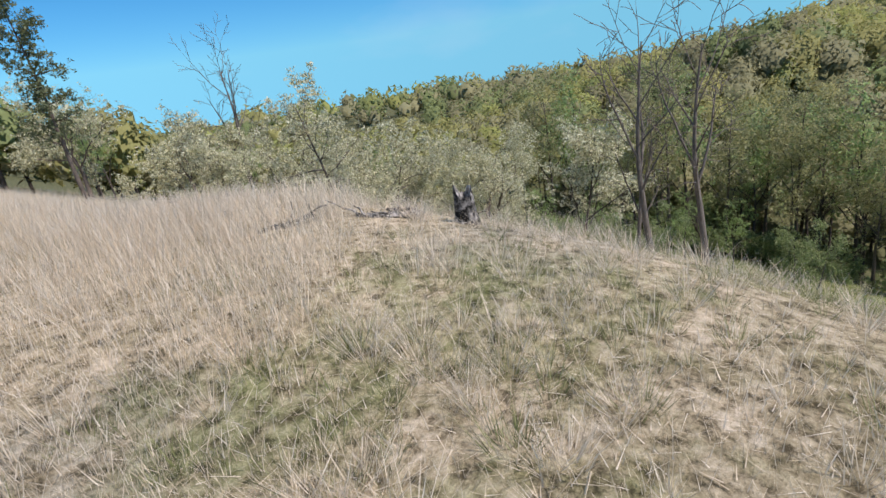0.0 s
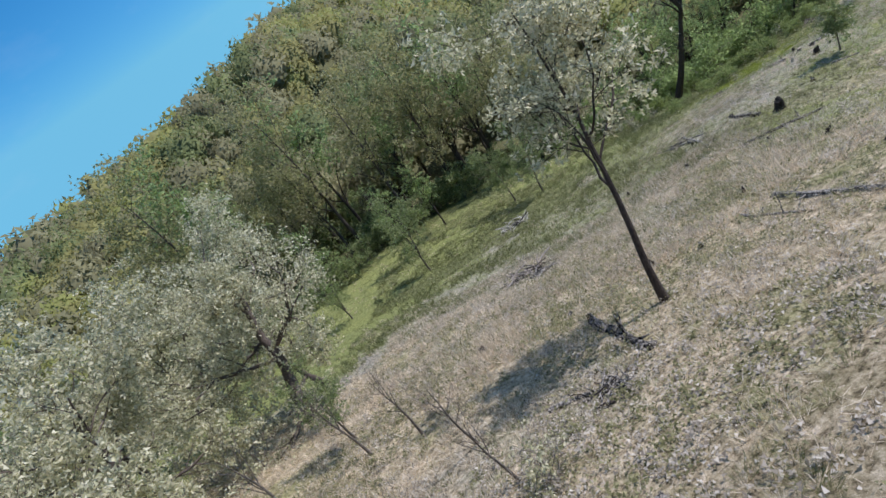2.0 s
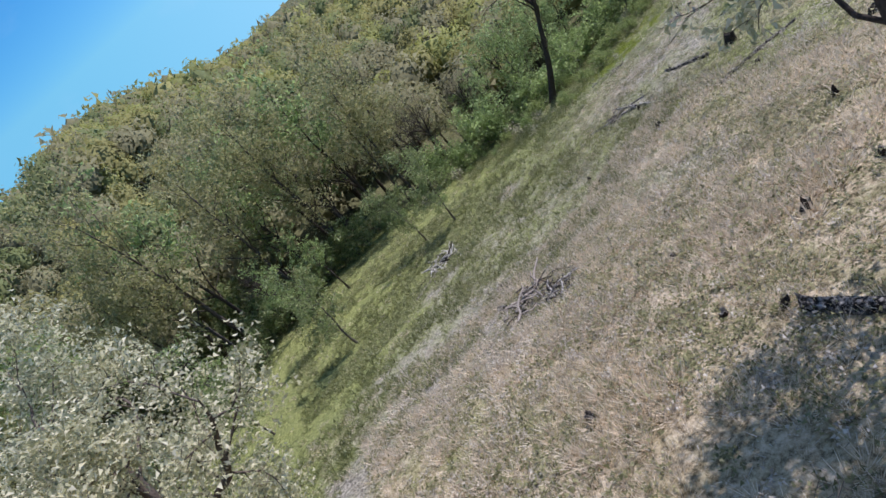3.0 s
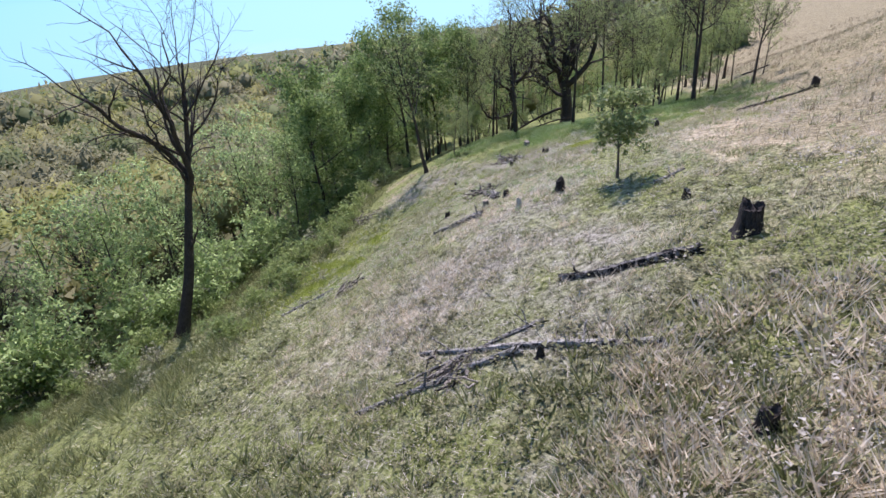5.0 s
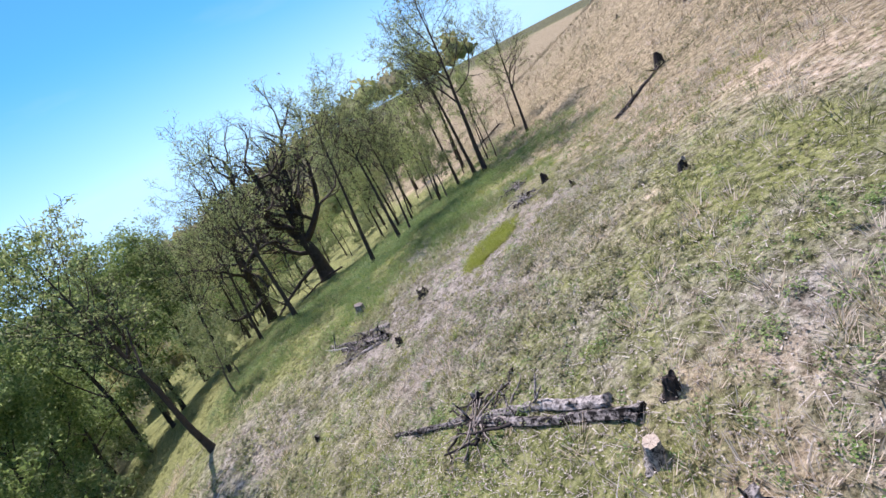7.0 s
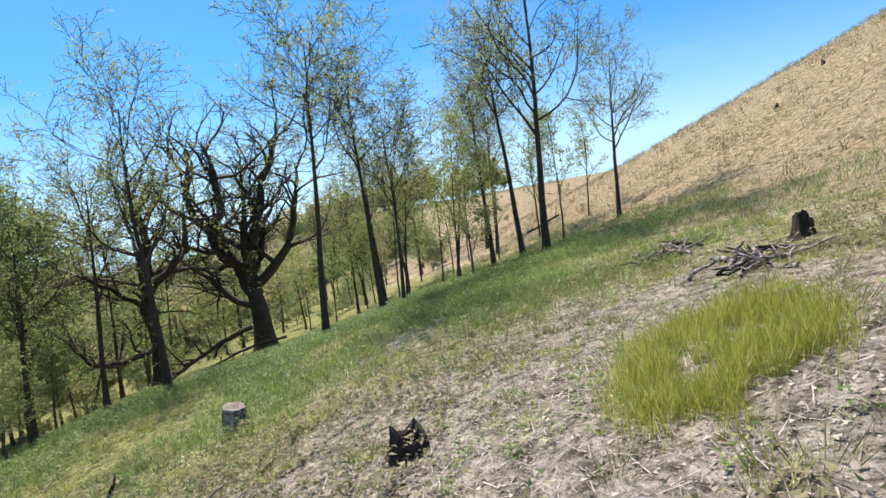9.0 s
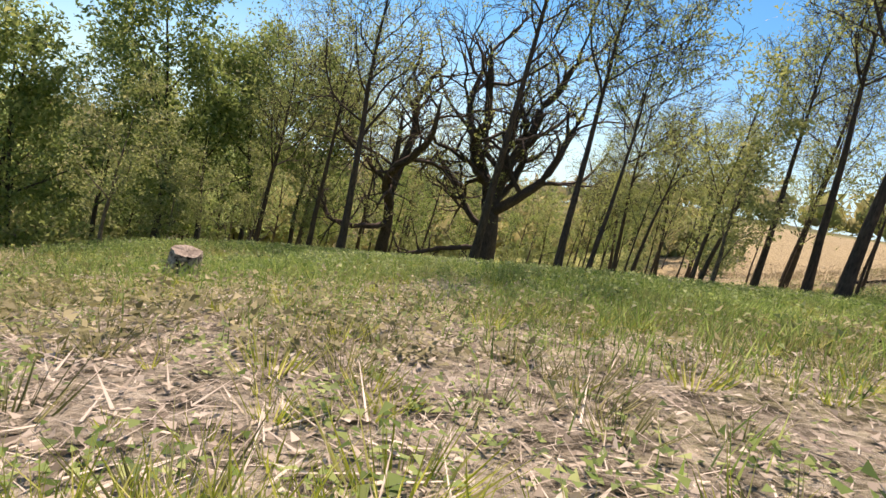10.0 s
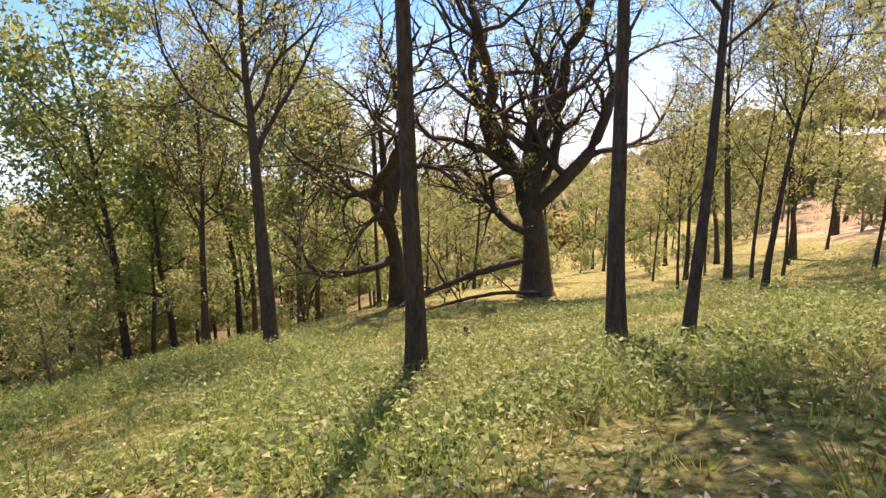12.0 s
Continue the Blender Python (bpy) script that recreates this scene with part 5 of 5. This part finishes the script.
for i, y in enumerate(np.arange(-60, 62, 2.4)):
    if i % 2:
        again(bush, -24 + (i * 13.7) % 36, 36 + 0.6 * i, 50 * i, 0.7 + 0.09 * (i % 7))
    again(bush, float(edge_of_wood(y)) - 1.5 - rng.uniform(-1.0, 6.0), float(y + rng.normal()), 50 * i, float(rng.uniform(0.7, 1.7)))
pale_bush = put(tree("meadow_bush", 96, 1.5, 0.03, THICKET, BARK_PALE, LEAF_FRESH, 1500, 0.075, "pale grey-green leafy bush at the foot of the wood", "bush", spread=0.22, group="bushes below the slope"), -21.5, -13.0)
for i, y in enumerate(np.arange(-30, 26, 1.7)):
    again(pale_bush, float(edge_of_wood(y)) + float(rng.uniform(-0.5, 4.5)), float(y + rng.normal()), 50 * i, float(rng.uniform(0.45, 1.15)))
for i, y in enumerate(np.arange(-20, 20, 1.4)):
    again(pale_bush, float(edge_of_wood(y)) + float(rng.uniform(-1.0, 2.2)), float(y + rng.normal() * 0.5), 77 * i, float(rng.uniform(1.7, 3.0)))
for i, y in enumerate(np.arange(-24, 4, 1.4)):
    again(pale_bush, float(edge_of_wood(y)) + float(rng.uniform(3.0, 11.0)), float(y + rng.normal() * 0.5), 77 * i, float(rng.uniform(0.25, 0.6)))
for i, y in enumerate(np.arange(-62, -30, 1.6)):
    again(bush, float(edge_of_wood(y)) + float(rng.uniform(-1.5, 3.0)), float(y), 50 * i, float(rng.uniform(1.1, 2.1)))
for i in range(16):
    again(bush, -38 - (i * 7.3) % 26, -60 + (i * 5.1) % 13, 50 * i, 1.8 + 0.13 * (i % 8))
silver_bush = put(tree("meadow_bush", 98, 1.7, 0.03, THICKET, BARK_PALE, LEAF_SILVER, 900, 0.085, "low twiggy bush with silvery leaves under the oaks", "bush", spread=0.22, group="bushes under the oaks"), 22.4, -44.6)
for i, (x, y, s) in enumerate([(24.6, -45.8, 0.8), (19.4, -44.8, 1.1), (17.2, -47.0, 1.2), (26.4, -48.0, 0.9), (14.0, -46.4, 1.2), (22.0, -49.4, 1.4), (29.5, -51.5, 1.0), (12.4, -49.6, 1.3), (18.6, -52.0, 1.5), (25.0, -53.0, 1.3), (8.0, -48.5, 1.2), (31.5, -54.5, 1.1), (27.5, -43.6, 0.6), (20.8, -42.2, 0.6)]):
    again(silver_bush, x, y, 71 * i, s)
grey_bush = put(tree("meadow_bush", 97, 1.3, 0.03, THICKET, BARK_YOUNG, LEAF_SPRING, 1000, 0.09, "low grey-olive bush in rank grass below the slope", "bush", spread=0.22, group="bushes below the slope"), -17.7, 2.0)
for i in range(44):
    y = -14 + 0.75 * i + float(rng.normal()) * 0.6
    again(grey_bush, float(rng.uniform(-25, -13.0 - 0.25 * (y + 8))), y, 67 * i, float(rng.uniform(0.5, 1.25)))
put(tree("woodland_tree", 89, 9.4, 0.10, THIN, BARK_DARK, LEAF_SPRING, 1500, 0.09, "thin dark leaning tree before the wood edge", spread=0.3, group="wood edge trees", lean=(0.12, 0.09)), -25.4, 8.5)
shrub = put(tree("bare_shrub", 91, 1.1, 0.03, SHRUB, BARK_PALE, LEAF_SILVER, 350, 0.06, "low grey twiggy shrub on the slope", "shrub", spread=0.1, group="shrubs on the slope"), -19.5, -12.5)
for i, (x, y, s) in enumerate([(-13.5, -8.0, 0.7), (-11.0, -8.2, 0.6), (-18.0, -3.0, 0.9), (-20.0, 3.0, 1.1), (-15.5, -16.0, 0.8), (-21.0, -14.5, 1.2), (-17.5, 8.0, 0.8), (-19.0, 13.0, 1.0), (32.0, -35.5, 0.6), (25.5, -37.5, 1.2), (24.0, -35.0, 1.0), (28.0, -41.0, 1.2), (-27.5, -20.0, 1.3), (-30.0, -24.0, 1.2), (-25.5, -12.5, 1.3)]):
    again(shrub, x, y, 61 * i, s)


# ---------------------------------------------------------------- woods further off
def woods():
    rng = np.random.default_rng(77)
    kinds = []
    ico = bmesh.new()
    bmesh.ops.create_icosphere(ico, subdivisions=2, radius=1.0)
    ball = np.array([v.co[:] for v in ico.verts])
    tri = np.array([[v.index for v in f.verts] for f in ico.faces])
    ico.free()
    ico = bmesh.new()
    bmesh.ops.create_icosphere(ico, subdivisions=1, radius=1.0)
    rough_ball = np.array([v.co[:] for v in ico.verts])
    rough_tri = np.array([[v.index for v in f.verts] for f in ico.faces])
    ico.free()
    for s in range(6):
        r = np.random.default_rng(300 + s)
        n, m = 480, 7
        # a lumpy dome of boughs, with sprays of leaves all over it
        lumps = r.normal(size=(m, 3))
        lumps[:, 2] = np.abs(lumps[:, 2])
        lumps /= np.linalg.norm(lumps, axis=1)[:, None]
        wide, tall, foot = r.uniform(3.4, 4.4), r.uniform(3.6, 5.2), r.uniform(5.2, 6.4)

        def dome(d, out=1.0):
            swell = 0.72 + 0.34 * np.max(np.clip((d @ lumps.T - 0.55) / 0.45, 0, 1), axis=1)
            return d * (swell * out)[:, None] * np.array([wide, wide, tall]) + np.array([0, 0, foot])

        core = dome(ball, r.uniform(0.60, 0.78, len(ball)))
        plain = dome(rough_ball, r.uniform(0.60, 0.74, len(rough_ball)))
        d = r.normal(size=(n, 3))
        d[:, 2] = d[:, 2] * 0.9 + 0.25
        d /= np.linalg.norm(d, axis=1)[:, None]
        c = dome(d, r.uniform(0.74, 1.10, n))
        e = np.cross(d, r.normal(size=(n, 3)))
        e /= np.linalg.norm(e, axis=1)[:, None]
        h = np.cross(d, e) + d * r.normal(size=(n, 1)) * 0.7
        w = r.uniform(0.22, 0.55, n)[:, None]
        v = np.stack([c - e * w, c + e * w * 0.6 - h * w * 0.7, c + h * w], 1)
        away = (np.cross(v[:, 1] - v[:, 0], v[:, 2] - v[:, 0]) * (d + np.array([0, 0, 0.5]))).sum(1) < 0
        v[away] = v[away][:, ::-1]
        v = v.reshape(-1, 3)
        nn = np.repeat(d * 0.7 + r.normal(size=d.shape) * 0.14 + np.array([0, 0, 0.5]), 3, 0)
        cn = ball * 0.7 + np.array([0, 0, 0.5]) + r.normal(size=ball.shape) * 0.15
        tv, tf = tube(np.array([[0, 0, -0.8], [0.2, 0, 4], [0, 0.3, 8.5]]), np.array([0.24, 0.17, 0.06]), 5)
        kinds.append((v, nn, core, tri, cn, tv, tf, plain))
    spots = [(x, y, 7.5) for x in np.arange(-215, -30, 7.4) for y in np.arange(-170, 150, 7.4)]
    spots += [(x, y, 9.5) for x in np.arange(-300, -60, 9.5) for y in np.arange(150, 235, 9.5)]
    spots += [(x, y, 9.5) for x in np.arange(-440, -215, 9.5) for y in np.arange(-170, 150, 9.5)]
    spots += [(x, y, 7.5) for x in np.arange(-30, 60, 7.5) for y in np.arange(-150, -88, 7.5)]
    spots += [(x, y, 7.0) for x in np.arange(-30, 24, 7.0) for y in np.arange(80, 120, 7.0)]
    spots += [(r * math.cos(a), r * math.sin(a), 25) for a in np.arange(0, 2 * np.pi, 0.06) for r in np.arange(262, 430, 19)]
    V, F, N, TV, TF, T, at, ta = [], [], [], [], [], [], 0, 0
    hues = np.array([(0.20, 0.235, 0.085), (0.265, 0.285, 0.09), (0.275, 0.27, 0.10), (0.23, 0.225, 0.12), (0.17, 0.205, 0.08), (0.25, 0.24, 0.125), (0.23, 0.26, 0.085)])
    for x, y, step in spots:
        x, y = x + rng.normal() * step * 0.3, y + rng.normal() * step * 0.3
        if y > 0 and (step > 10 or y > 75) and x > 0.45 * y:
            continue
        if x > float(edge_of_wood(y)) - 14 and -72 < y < 64 and x < 0:
            continue
        v, nn, core, cf, cn, tv, tf, plain = kinds[int(rng.integers(0, 6))]
        s = rng.uniform(0.85, 1.4) * (1 if step < 10 else 1.6)
        k = len(v) // 3
        if step > 10 or x < -120 or y < -130 or y > 90:
            k = 46 if step > 10 else 170
            core, cf, cn = plain, rough_tri, rough_ball * 0.7 + np.array([0, 0, 0.5])
            v = v.reshape(-1, 3, 3)[:k]
            m = v.mean(1, keepdims=True)
            v = (m + (v - m) * (1.9 if step > 10 else 1.25)).reshape(-1, 3)
            nn = nn[: 3 * k]
        f = np.concatenate([np.arange(3 * k).reshape(-1, 3), cf + 3 * k])
        v, nn = np.concatenate([v, core]), np.concatenate([nn, cn])
        z = lz(x, y)
        c, q = math.cos(at % 7), math.sin(at % 7)
        m = np.array([[c, -q, 0], [q, c, 0], [0, 0, 1]]) * s
        o = np.array([x, y, z - (0 if step < 10 else 3) - (5 if y > 78 and step < 10 else 0)])
        V.append(v @ m.T + o)
        N.append(nn @ (m.T / s))
        F.append(f + at)
        at += len(v)
        h = hues[int(float(value_noise(x, y, 30, 12)) * 4.6 + rng.random() * 2.4) % 7] * rng.uniform(0.95, 1.25)
        T.append(np.tile([*h, 1], (len(v), 1)))
        if step < 10 and -80 < x and y > -110:
            TV.append(tv @ m.T + o)
            TF.append(tf + ta)
            ta += len(tv)
    nrm = np.concatenate(N)
    me = mesh_from("woodland", np.concatenate(V), np.concatenate(F), LEAF_FAR, False, np.concatenate(T), nrm / np.linalg.norm(nrm, axis=1)[:, None])
    tagged(new("woodland", me), "spring woodland in mixed greens covering the hill", "woodland", kind="stuff")
    me = mesh_from("woodland_trunks", np.concatenate(TV), np.concatenate(TF), BARK_DARK, True)
    tagged(new("woodland_trunks", me), "dark trunks of the woodland trees", "woodland", kind="stuff")


woods()
